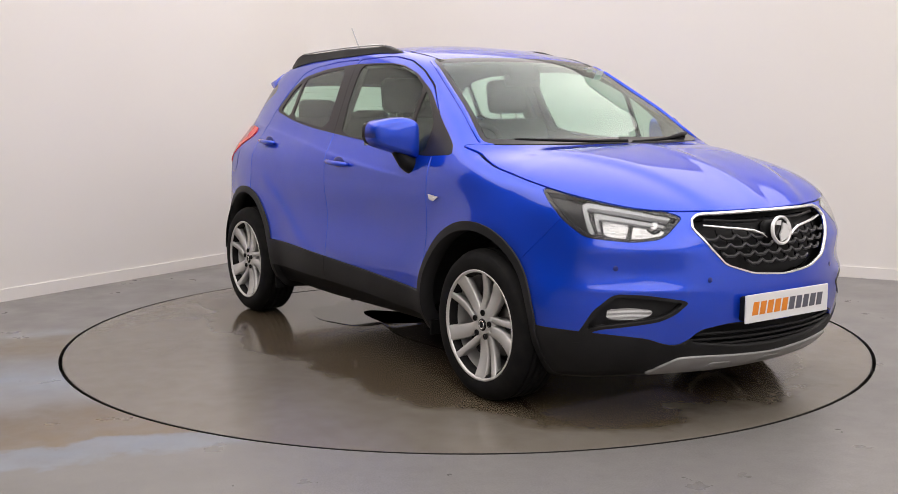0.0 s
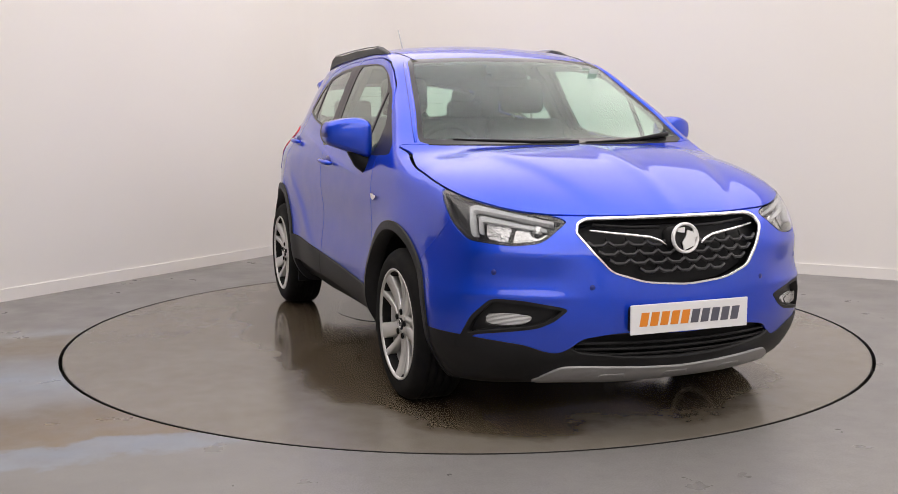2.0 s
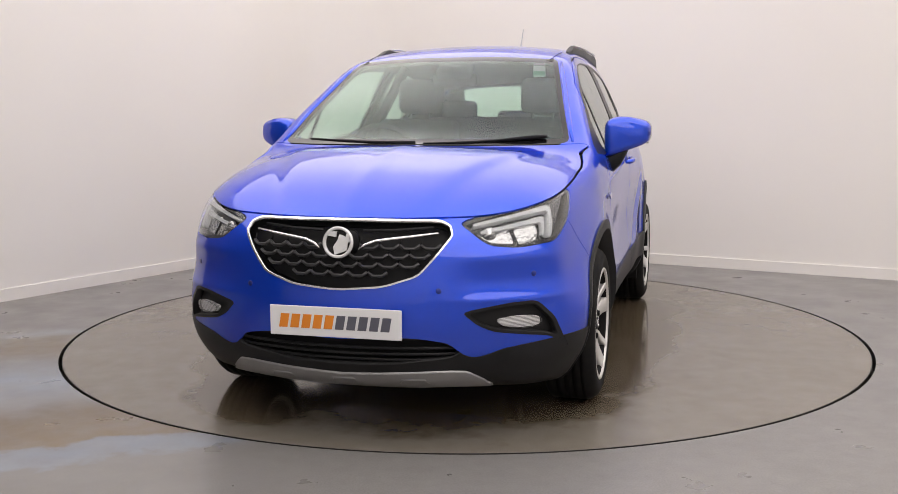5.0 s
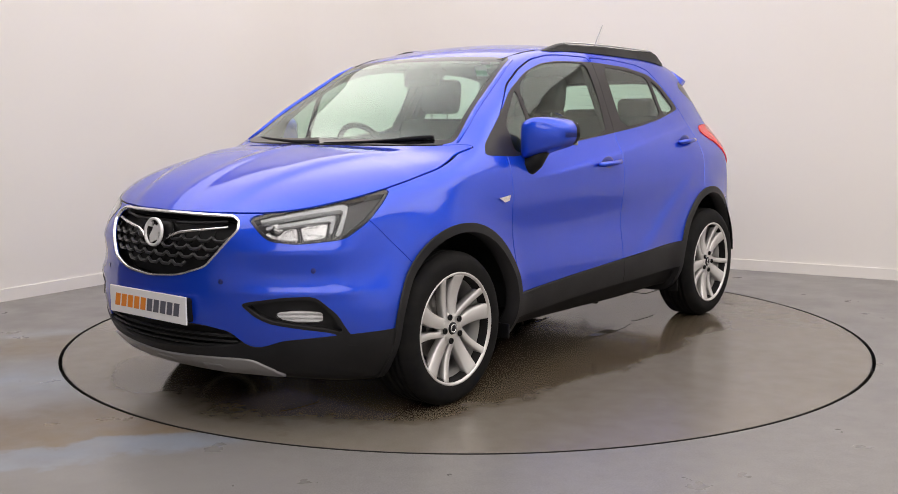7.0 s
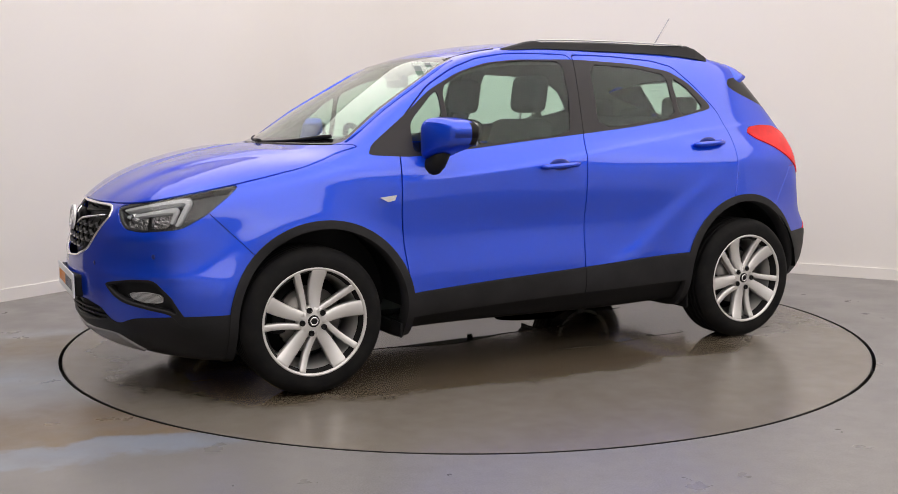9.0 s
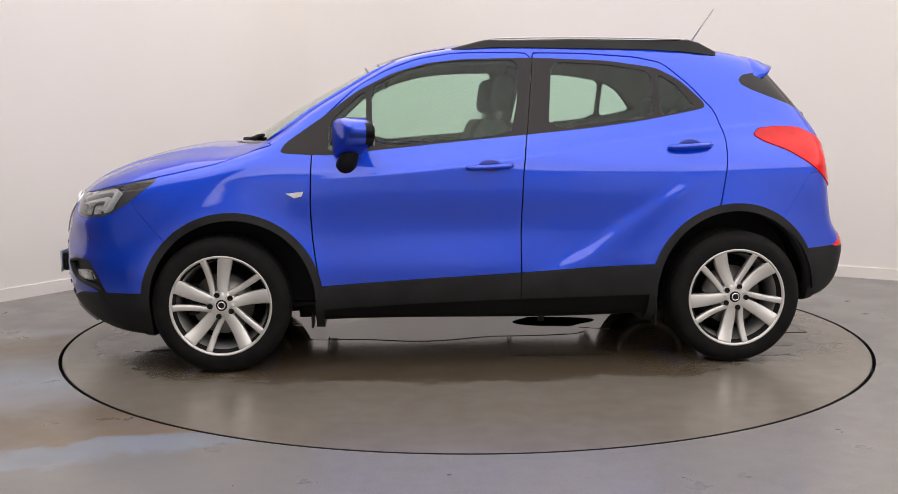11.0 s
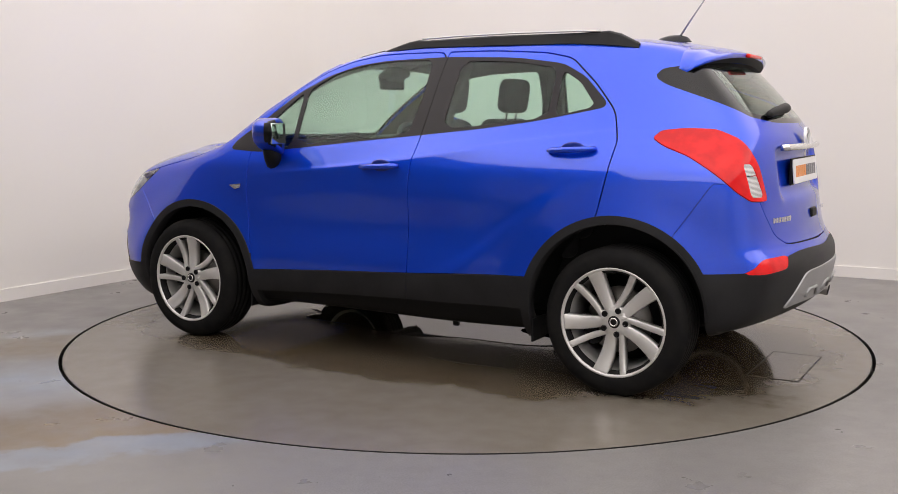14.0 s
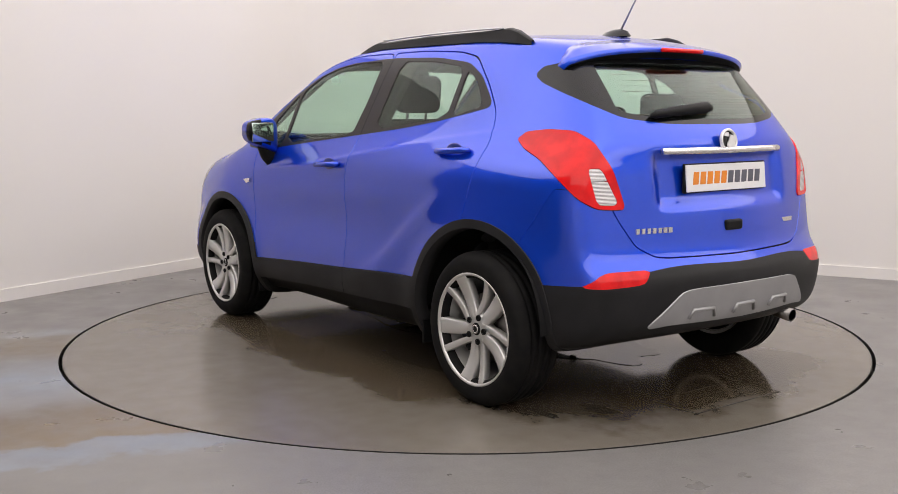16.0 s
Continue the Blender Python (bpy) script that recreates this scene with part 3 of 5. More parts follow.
def bar(name, points, radius, material, parent, label="", sides=8, flat=1.0, up=(0, 0, 1), taper=None, smooth=True):
    v, f = tube(points, radius, sides, flat, up, taper)
    return link_part(name, mesh_from(name, v, f, material, smooth), parent, label)


ARCHES = ((1.222, 0.349), (-1.270, 0.37))


def arch(r, fr=0.0):
    def f(x, y, z):
        out = np.full(x.shape, 1.0)
        for cx, cz in ARCHES:
            d = np.where(z > cz, np.hypot(x - cx, z - cz), np.abs(x - cx)) - r
            out = np.minimum(out, np.where((y > 0.42) & (z < 1.0), d, 1.0))
        return out
    return f


def outline_side(points, times=2, ymin=0.4):
    o = rounded(points, times)
    return lambda x, y, z: inside_of(o, x, z, y > ymin)


def outline_front(points, times=2, xmin=1.5):
    o = rounded(points, times)
    return lambda x, y, z: inside_of(o, y, z, x > xmin)


def outline_rear(points, times=2, xmax=-1.45):
    o = rounded(points, times)
    return lambda x, y, z: inside_of(o, y, z, x < xmax)


def outline_corner_front(points, times=2, grow=0.0):
    o = rounded(points, times)
    return lambda x, y, z: inside_of(o, y - x, z, (x > 1.3) & (y > 0.2)) - grow


def outline_corner_rear(points, times=2):
    o = rounded(points, times)
    return lambda x, y, z: inside_of(o, -x - y, z, (x < -1.2) & (y > 0.2))


CLAD_TOP = curve((-0.95, -0.85, -0.53, -0.19, 0.31, 0.79, 0.9), (0.515, 0.51, 0.497, 0.475, 0.45, 0.422, 0.415))
CLAD_LOW = curve((-0.95, -0.82, -0.17, 0.31, 0.75, 0.9), (0.365, 0.36, 0.345, 0.33, 0.31, 0.305))
DARK_FRONT = curve((0.0, 0.36, 0.41, 0.47, 0.62, 0.78, 0.95), (0.415, 0.412, 0.40, 0.352, 0.375, 0.395, 0.405))
DARK_REAR = curve((0.0, 0.45, 0.60, 0.8, 0.95), (0.635, 0.635, 0.615, 0.575, 0.57))
HOOD_LINE = curve((1.0, 1.1, 1.2, 1.28, 1.39, 1.57, 1.80, 2.0, 2.08, 2.3), (1.115, 1.085, 1.048, 1.022, 0.996, 0.957, 0.91, 0.866, 0.861, 0.858))
LAMP_OUT = ((-1.60, 0.848), (-1.52, 0.785), (-1.47, 0.762), (-1.33, 0.752), (-1.06, 0.768), (-0.93, 0.828), (-0.84, 0.90), (-0.795, 0.95), (-0.90, 0.945), (-1.02, 0.936), (-1.25, 0.905))
TAIL_OUT = ((0.66, 1.145), (0.72, 1.178), (0.85, 1.188), (1.00, 1.182), (1.11, 1.138), (1.215, 1.03), (1.29, 0.870), (1.13, 0.876), (1.02, 0.918), (0.90, 1.0), (0.80, 1.068), (0.70, 1.11))
GRILLE = ((0.0, 0.598), (0.179, 0.612), (0.306, 0.652), (0.369, 0.725), (0.422, 0.8), (0.406, 0.838), (0.364, 0.856), (0.0, 0.858), (-0.364, 0.856), (-0.406, 0.838), (-0.422, 0.8), (-0.369, 0.725), (-0.306, 0.652), (-0.179, 0.612))
FOG = ((0.715, 0.552), (0.62, 0.548), (0.46, 0.520), (0.515, 0.468), (0.57, 0.440), (0.765, 0.405), (0.79, 0.35), (0.815, 0.35), (0.775, 0.48))
SCREEN = ((0.0, 1.118), (0.42, 1.116), (0.66, 1.116), (0.70, 1.128), (0.645, 1.27), (0.585, 1.42), (0.545, 1.518), (0.525, 1.535), (0.25, 1.550), (-0.25, 1.553), (-0.3, 1.116))
DLO = ((0.985, 1.068), (0.76, 1.056), (0.48, 1.084), (0.14, 1.118), (-0.23, 1.152), (-0.54, 1.182), (-0.82, 1.218), (-1.145, 1.278), (-1.155, 1.305), (-1.03, 1.425), (-0.91, 1.487), (-0.66, 1.522), (-0.27, 1.537), (0.09, 1.528), (0.26, 1.508), (0.43, 1.458), (0.61, 1.368), (0.77, 1.247), (0.96, 1.115))
PANES = (("quarter_window", ((0.755, 1.072), (0.745, 1.215), (0.61, 1.340), (0.565, 1.372), (0.565, 1.088))),
         ("front_window", ((0.54, 1.095), (0.54, 1.385), (0.37, 1.474), (0.20, 1.512), (0.03, 1.525), (-0.20, 1.525), (-0.19, 1.33), (-0.145, 1.15))),
         ("rear_window", ((-0.335, 1.175), (-0.372, 1.516), (-0.66, 1.502), (-0.885, 1.467), (-0.88, 1.235))),
         ("rear_quarter_window", ((-0.915, 1.24), (-0.915, 1.458), (-1.01, 1.40), (-1.105, 1.285))))
B_CUT = ((-0.19, 0.30), (-0.19, 0.69), (-0.20, 0.97), (-0.24, 1.25), (-0.28, 1.562))
FRONT_DOOR = ((0.79, 0.36), (0.83, 0.64), (0.84, 0.81), (0.835, 0.98), (0.825, 1.13), (0.77, 1.245), (0.61, 1.392), (0.46, 1.476), (0.31, 1.53), (0.14, 1.558), (0.03, 1.563)) + B_CUT[::-1]
REAR_DOOR = ((-0.28, 1.562), (-0.53, 1.56), (-0.81, 1.542), (-0.95, 1.512), (-1.09, 1.39), (-1.20, 1.265), (-1.24, 1.13), (-1.225, 0.99), (-1.18, 0.77), (-1.0, 0.6), (-0.85, 0.36)) + B_CUT
TAILGATE = ((0.0, 0.668), (0.44, 0.675), (0.53, 0.72), (0.60, 0.83), (0.66, 0.96), (0.70, 1.10), (0.72, 1.24), (0.70, 1.40), (0.63, 1.55), (0.0, 1.60), (-0.2, 1.6), (-0.2, 0.668))
REAR_GLASS = ((0.75, 1.415), (0.80, 1.452), (0.95, 1.468), (1.2, 1.485), (2.3, 1.495), (2.3, 1.203), (1.55, 1.206), (1.27, 1.232), (1.1, 1.282), (0.93, 1.335), (0.80, 1.380))
REFLECTOR = ((0.50, 0.636), (0.545, 0.582), (0.71, 0.572), (0.77, 0.574), (0.70, 0.634))
SKID_F = ((0.0, 0.275), (0.40, 0.292), (0.47, 0.288), (0.56, 0.215), (0.40, 0.222), (0.0, 0.20), (-0.1, 0.2), (-0.1, 0.275))
SKID_R = ((0.0, 0.553), (0.31, 0.55), (0.37, 0.54), (0.52, 0.40), (0.40, 0.41), (0.0, 0.405), (-0.1, 0.405), (-0.1, 0.553))


def rear_glass(x, y, z):
    return inside_of(rounded(REAR_GLASS), -x - y, z, x < -1.2)


def build_body():
    m = SHELL
    _, m = split(m, arch(0.400))
    trim_base = m
    clad, m = split(m, arch(0.438), 0.0)
    front_leg, clad = split(clad, lambda x, y, z: -x)
    for name, c in (("front_arch_trim", front_leg), ("rear_arch_trim", clad)):
        panel(name, c, CLAD, car, "matt black plastic wheel arch trim", 0.010, 0.07, side="pair")
    # front face
    grille, m = split(m, outline_front(GRILLE))
    grille = refine(grille)
    ring, net = split(grille, lambda x, y, z: -(inside_of(rounded(GRILLE), y, z, x > 1.5) + 0.0068))
    panel("grille_surround", ring, CHROME, car, "chrome grille surround", 0.005, 0.012)
    panel("grille_backing", net, BLACK, car, "black grille backing", -0.045, 0)
    hood, m = split(m, lambda x, y, z: np.where(x > 1.0, np.maximum(HOOD_LINE(x) - z, (1.285 - 0.42 * y * y) - x), 1.0), 0.0028)
    panel("bonnet", hood, PAINT, car)
    lamp, m = split(m, outline_corner_front(LAMP_OUT, 2), 0.0015)
    build_headlamps(refine(lamp, 2))
    fog, m = split(m, outline_front(FOG))
    build_fogs(fog)
    dark, m = split(m, lambda x, y, z: np.where(x > 1.58, z - DARK_FRONT(y), 1.0))
    skid, dark = split(dark, outline_front(SKID_F, 2, 1.6))
    panel("front_skid_plate", skid, SILVER, car, "silver grey front skid plate", 0.014, 0.03)
    intake, dark = split(dark, outline_front(((0.0, 0.42), (0.37, 0.42), (0.46, 0.37), (0.42, 0.345), (0.2, 0.318), (-0.1, 0.31), (-0.1, 0.42)), 2))
    panel("lower_intake", intake, BLACK, car, "black lower air intake", -0.04, 0)
    for z in (0.335, 0.358, 0.382):
        pts = [(float(surf_front(np.array(y), np.array(z))) - 0.012, y, z) for y in np.linspace(-0.43, 0.43, 15)]
        bar("intake_slat", pts, 0.006, CLAD, car, sides=6)
    panel("front_valance", dark, CLAD, car, "matt black lower front bumper", 0.004, 0.03)
    bumper, m = split(m, lambda x, y, z: np.where(z < 0.98, (1.625 + (z - 0.74) * 0.95) - x, 1.0), 0.0022)
    panel("front_bumper", bumper, PAINT, car)
    # screens
    screen, m = split(m, outline_front(SCREEN, 2, 0.28))
    pane, frit = split(screen, lambda x, y, z: np.maximum(inside_of(rounded(SCREEN), y, z, x > 0.2) + 0.022, 1.138 - z))
    panel("windscreen", pane, GLASS, car, "clear green-tinted windscreen", 0.0, 0.004, True, shadow=False)
    panel("windscreen_border", frit, GLOSS_BLACK, car)
    cowl, m = split(m, lambda x, y, z: np.where((x > 0.8) & (x < 1.5), np.maximum(1.07 - z, np.maximum(y - 0.665, 1.0 - x)), 1.0))
    panel("scuttle_panel", cowl, BLACK, car, "black plastic scuttle", -0.006)
    # sides
    low, m = split(m, lambda x, y, z: np.where((np.abs(x) < 1.0) & (y > 0.3), z - CLAD_TOP(x), 1.0), 0.0015)
    sill, strip_ = split(low, lambda x, y, z: z - CLAD_LOW(x), 0.001)
    panel("sill", sill, BLACK, car, "matt black plastic sill", -0.026, 0.03, side="pair")
    rear_strip, front_strip = split(strip_, lambda x, y, z: x + 0.19, 0.002)
    dlo, m = split(m, outline_side(DLO))
    doors = []
    for name, o, s in (("front_door", FRONT_DOOR, front_strip), ("rear_door", REAR_DOOR, rear_strip)):
        d, m = split(m, outline_side(o, 2), 0.0034)
        made = panel(name, d, PAINT, car, side="pair")
        for ob, sd in zip(made, ("left", "right")):
            panel("door_cladding", s, CLAD, ob, "matt black door cladding", 0.010, 0.02, side=sd)
        doors.append(made)
    rest = dlo
    for name, o in PANES:
        pane, rest = split(rest, outline_side(o, 1))
        for ob, sd in zip(doors[0 if "rear" not in name else 1], ("left", "right")):
            panel(name, pane, GLASS, ob, "green-tinted side window glass", -0.002, 0.004, True, sd, False)
    back, fore = split(rest, lambda x, y, z: x + 0.24 + (z - 1.25) * 0.13, 0.002)
    for piece, pair in ((fore, doors[0]), (back, doors[1])):
        for ob, sd in zip(pair, ("left", "right")):
            panel("window_frame", piece, FRAME, ob, "satin black window frame", 0.001, 0.014, side=sd)
    # rear
    tail, m = split(m, outline_corner_rear(TAIL_OUT, 2), 0.0015)
    build_taillamps(refine(tail))
    refl, m = split(m, outline_rear(REFLECTOR, 2, -1.6))
    panel("rear_reflector", refl, RED_LENS, car, "red rear bumper reflector", 0.002, 0.02, side="pair")
    dark, m = split(m, lambda x, y, z: np.where(x < -1.5, z - DARK_REAR(y), 1.0))
    skid, dark = split(dark, outline_rear(SKID_R))
    panel("rear_skid_plate", skid, SILVER, car, "silver grey rear skid plate", 0.012, 0.03)
    panel("rear_valance", dark, CLAD, car, "matt black lower rear bumper", 0.004, 0.03)
    glass, m = split(m, rear_glass)
    pane, frit = split(glass, lambda x, y, z: np.maximum(rear_glass(x, y, z) + 0.022, y - 0.50 + (z - 1.2) * 0.12))
    gate, m = split(m, outline_rear(TAILGATE, 2, -1.42), 0.003)
    gate_ob = panel("tailgate", gate, PAINT, car)
    panel("rear_screen", pane, GLASS, gate_ob, "tinted heated rear screen", 0, 0.004, True, shadow=False)
    panel("rear_screen_border", frit, GLOSS_BLACK, gate_ob)
    bumper, m = split(m, lambda x, y, z: np.where((x < -1.2) & (z < 1.0), np.maximum(x + 1.52 + (z - 0.72) * 0.67, z - 0.955), 1.0), 0.0015)
    panel("rear_bumper", bumper, PAINT, car)
    # underside
    under, m = split(m, lambda x, y, z: np.where(np.abs(x) < 2.3, z - 0.30 + 1.0 * (y > 0.9), 1.0))
    panel("underbody", under, BLACK, car)
    panel("body_shell", m, PAINT, car)
    return trim_base, gate_ob, doors


def build_lining(m):
    """Inner lining, so that the cabin is closed behind the panels."""
    for o in (outline_side(DLO), outline_front(SCREEN, 2, 0.28), rear_glass):
        _, m = split(m, lambda x, y, z: o(x, y, z) + 0.012)
    _, m = split(m, outline_corner_front(LAMP_OUT))
    _, m = split(m, outline_front(GRILLE))
    _, m = split(m, outline_front(FOG))
    head, low = split(m, lambda x, y, z: 1.10 - z)
    panel("headlining", head, LINING, car, "pale grey cloth headlining", -0.03, 0)
    panel("inner_lining", low, BLACK, car, "dark inner body lining", -0.05, 0)


def build_headlamps(lamp):
    keep = lambda o, r=2: outline_corner_front(o, r)
    panel("headlamp_lens", lamp, CLEAR, car, "clear headlamp lens", 0.001, 0.003, True, "pair", False)
    pair = panel("headlamp_housing", lamp, BEZEL, car, "dark headlamp housing", -0.045, 0, side="pair")
    rim, _ = split(lamp, lambda x, y, z: -(inside_of(rounded(LAMP_OUT), y - x, z, x > 1.3) + 0.012))
    guide = ((-1.53, 0.846), (-1.25, 0.884), (-1.07, 0.906), (-1.035, 0.895), (-1.07, 0.80), (-1.09, 0.782), (-1.108, 0.784), (-1.09, 0.815), (-1.059, 0.888), (-1.25, 0.872), (-1.53, 0.836))
    guide_in = ((-1.50, 0.822), (-1.25, 0.852), (-1.125, 0.868), (-1.105, 0.860), (-1.125, 0.795), (-1.145, 0.795), (-1.13, 0.846), (-1.25, 0.838), (-1.50, 0.811))
    bowl_a = ((-1.52, 0.803), (-1.335, 0.829), (-1.322, 0.766), (-1.46, 0.768))
    bowl_b = ((-1.312, 0.831), (-1.15, 0.848), (-1.165, 0.783), (-1.29, 0.766))
    for ob, sd in zip(pair, ("left", "right")):
        panel("lamp_rim", rim, BEZEL, ob, "", -0.006, 0.04, side=sd)
        a, _ = split(lamp, keep(guide, 1))
        panel("light_guide", a, DRL, ob, "white daytime running light strip", -0.012, 0.03, side=sd)
        a, _ = split(lamp, keep(guide_in, 1))
        panel("light_guide", a, DRL, ob, "white daytime running light strip", -0.018, 0.02, side=sd)
        for o in (bowl_a, bowl_b):
            a, _ = split(lamp, keep(o, 2))
            panel("reflector", a, REFLECT, ob, "chrome headlamp reflector", -0.036, 0.0, side=sd)
    for s in (1, -1):
        for u, z in ((-1.42, 0.797), (-1.24, 0.803)):
            x, y = 1.985 - (u + 1.42) * 0.50, 0.535 + (u + 1.42) * 0.50
            v, f = lathe([(0.0, -0.02), (0.022, -0.018), (0.030, 0.0), (0.026, 0.006), (0.015, 0.014), (0.0, 0.018)], 20)
            q = Matrix.Translation((x - 0.012, s * y, z)) @ Matrix.Rotation(radians(-62 if s > 0 else -118), 4, "Z")
            link_part("bulb_lens", mesh_from("bulb_lens", [q @ Vector(p) for p in v], f, REFLECT), pair[0 if s > 0 else 1])


def build_fogs(fog):
    pair = panel("fog_lamp_surround", fog, CLAD, car, "black fog lamp surround", -0.03, 0, side="pair")
    rim, _ = split(fog, lambda x, y, z: -(inside_of(rounded(FOG), y, z, x > 1.4) + 0.012))
    lens, _ = split(fog, outline_front(((0.735, 0.485), (0.66, 0.492), (0.585, 0.482), (0.60, 0.458), (0.65, 0.444), (0.735, 0.446))))
    for ob, sd in zip(pair, ("left", "right")):
        panel("surround_lip", rim, CLAD, ob, "", 0.002, 0.035, side=sd)
        panel("fog_lamp", lens, WHITE_LENS, ob, "chrome fog lamp", -0.022, 0.01, side=sd)
        panel("fog_lamp_lens", lens, CLEAR, ob, "clear fog lamp lens", -0.008, 0.004, True, sd, False)


def build_taillamps(tail):
    clear = ((1.075, 1.035), (1.150, 1.035), (1.250, 0.890), (1.130, 0.893))
    white, red = split(tail, outline_corner_rear(clear, 1), 0.001)
    pair = panel("tail_lamp", red, RED_LENS, car, "red tail lamp lens", 0.006, 0.03, side="pair")
    upper, lower = split(white, lambda x, y, z: 0.985 - z, 0.0022)
    for ob, sd in zip(pair, ("left", "right")):
        panel("indicator_lens", upper, WHITE_LENS, ob, "clear indicator lens", 0.004, 0.03, side=sd)
        panel("reversing_lens", lower, WHITE_LENS, ob, "clear reversing lamp lens", 0.004, 0.03, side=sd)


TRIM, gate, DOORS = build_body()
build_lining(TRIM)


# ---------------------------------------------------------------- car details
def place(name, bm, material, at, parent=car, label="", smooth=True, mirror=False):
    ob = part(name, bm, material, parent, label, smooth)
    ob.matrix_local = at
    return ob


def badge(x, y, z, rx, size, parent):
    """A round chrome badge: a ring and a plain shape in it."""
    q = Matrix.Translation((x, y, z)) @ rx
    v, f = lathe([(size, 0.0), (size, 0.010), (size * 0.93, 0.014), (size * 0.83, 0.012), (size * 0.80, 0.004)], 40, "z")
    ring = link_part("badge", mesh_from("badge", [q @ Vector(p) for p in v], f, BADGE), parent, "round chrome badge")
    v, f = lathe([(0.0, 0.003), (size * 0.82, 0.003)], 40, "z")
    link_part("badge_field", mesh_from("badge_field", [q @ Vector(p) for p in v], f, GLOSS_BLACK), ring)
    bm = bmesh.new()
    for pts in (((-0.55, 0.35), (-0.1, 0.30), (-0.05, 0.62), (-0.5, 0.58)), ((-0.15, -0.7), (0.55, -0.45), (0.62, 0.0), (0.45, 0.35), (0.12, 0.45), (0.0, 0.1), (-0.25, -0.25)), ((0.5, -0.1), (0.72, 0.05), (0.68, 0.4), (0.5, 0.5))):
        vs = [bm.verts.new((a * size * 1.12, b * size * 1.12, 0.006)) for a, b in pts]
        face = bm.faces.new(vs)
        up = bmesh.ops.extrude_face_region(bm, geom=[face])
        bmesh.ops.translate(bm, verts=[g for g in up["geom"] if isinstance(g, bmesh.types.BMVert)], vec=(0, 0, 0.007))
    bm.transform(q)
    bmesh.ops.recalc_face_normals(bm, faces=bm.faces[:])
    part("badge_emblem", bm, BADGE, ring)
    return ring


TO_FRONT = Matrix(((0, 0, 1, 0), (1, 0, 0, 0), (0, 1, 0, 0), (0, 0, 0, 1)))
TO_REAR = Matrix(((0, 0, -1, 0), (-1, 0, 0, 0), (0, 1, 0, 0), (0, 0, 0, 1)))


def plate(q, w, h, parent):
    """A white dealer plate whose lettering is drawn as slanted bars."""
    ob = part("plate", box_bm((w, h, 0.008), (0, 0, 0), 0.003), PLATE, parent, "white plate with orange and grey bars")
    ob.matrix_local = q
    step = w * 0.086
    for i in range(10):
        cx = -w * 0.387 + step * i
        bm = bmesh.new()
        for (u0, v0, u1, v1) in ((-0.38, -0.5, 0.36, 0.5),):
            c = [(u0, v0), (u1, v0), (u1, v1), (u0, v1)]
            vs = [bm.verts.new((cx + a * step * 1.02 + b * h * 0.085, b * h * 0.46, 0.0)) for a, b in c]
            ups = [bm.verts.new(v.co + Vector((0, 0, 0.0012))) for v in vs]
            bm.faces.new(ups)
            for k in range(4):
                bm.faces.new((vs[k], vs[(k + 1) % 4], ups[(k + 1) % 4], ups[k]))
        bar_ob = part("printed_bar", bm, ORANGE if i < 5 else GREY_PRINT, ob)
        bar_ob.matrix_local = Matrix.Translation((0, 0, 0.0041))
    return ob


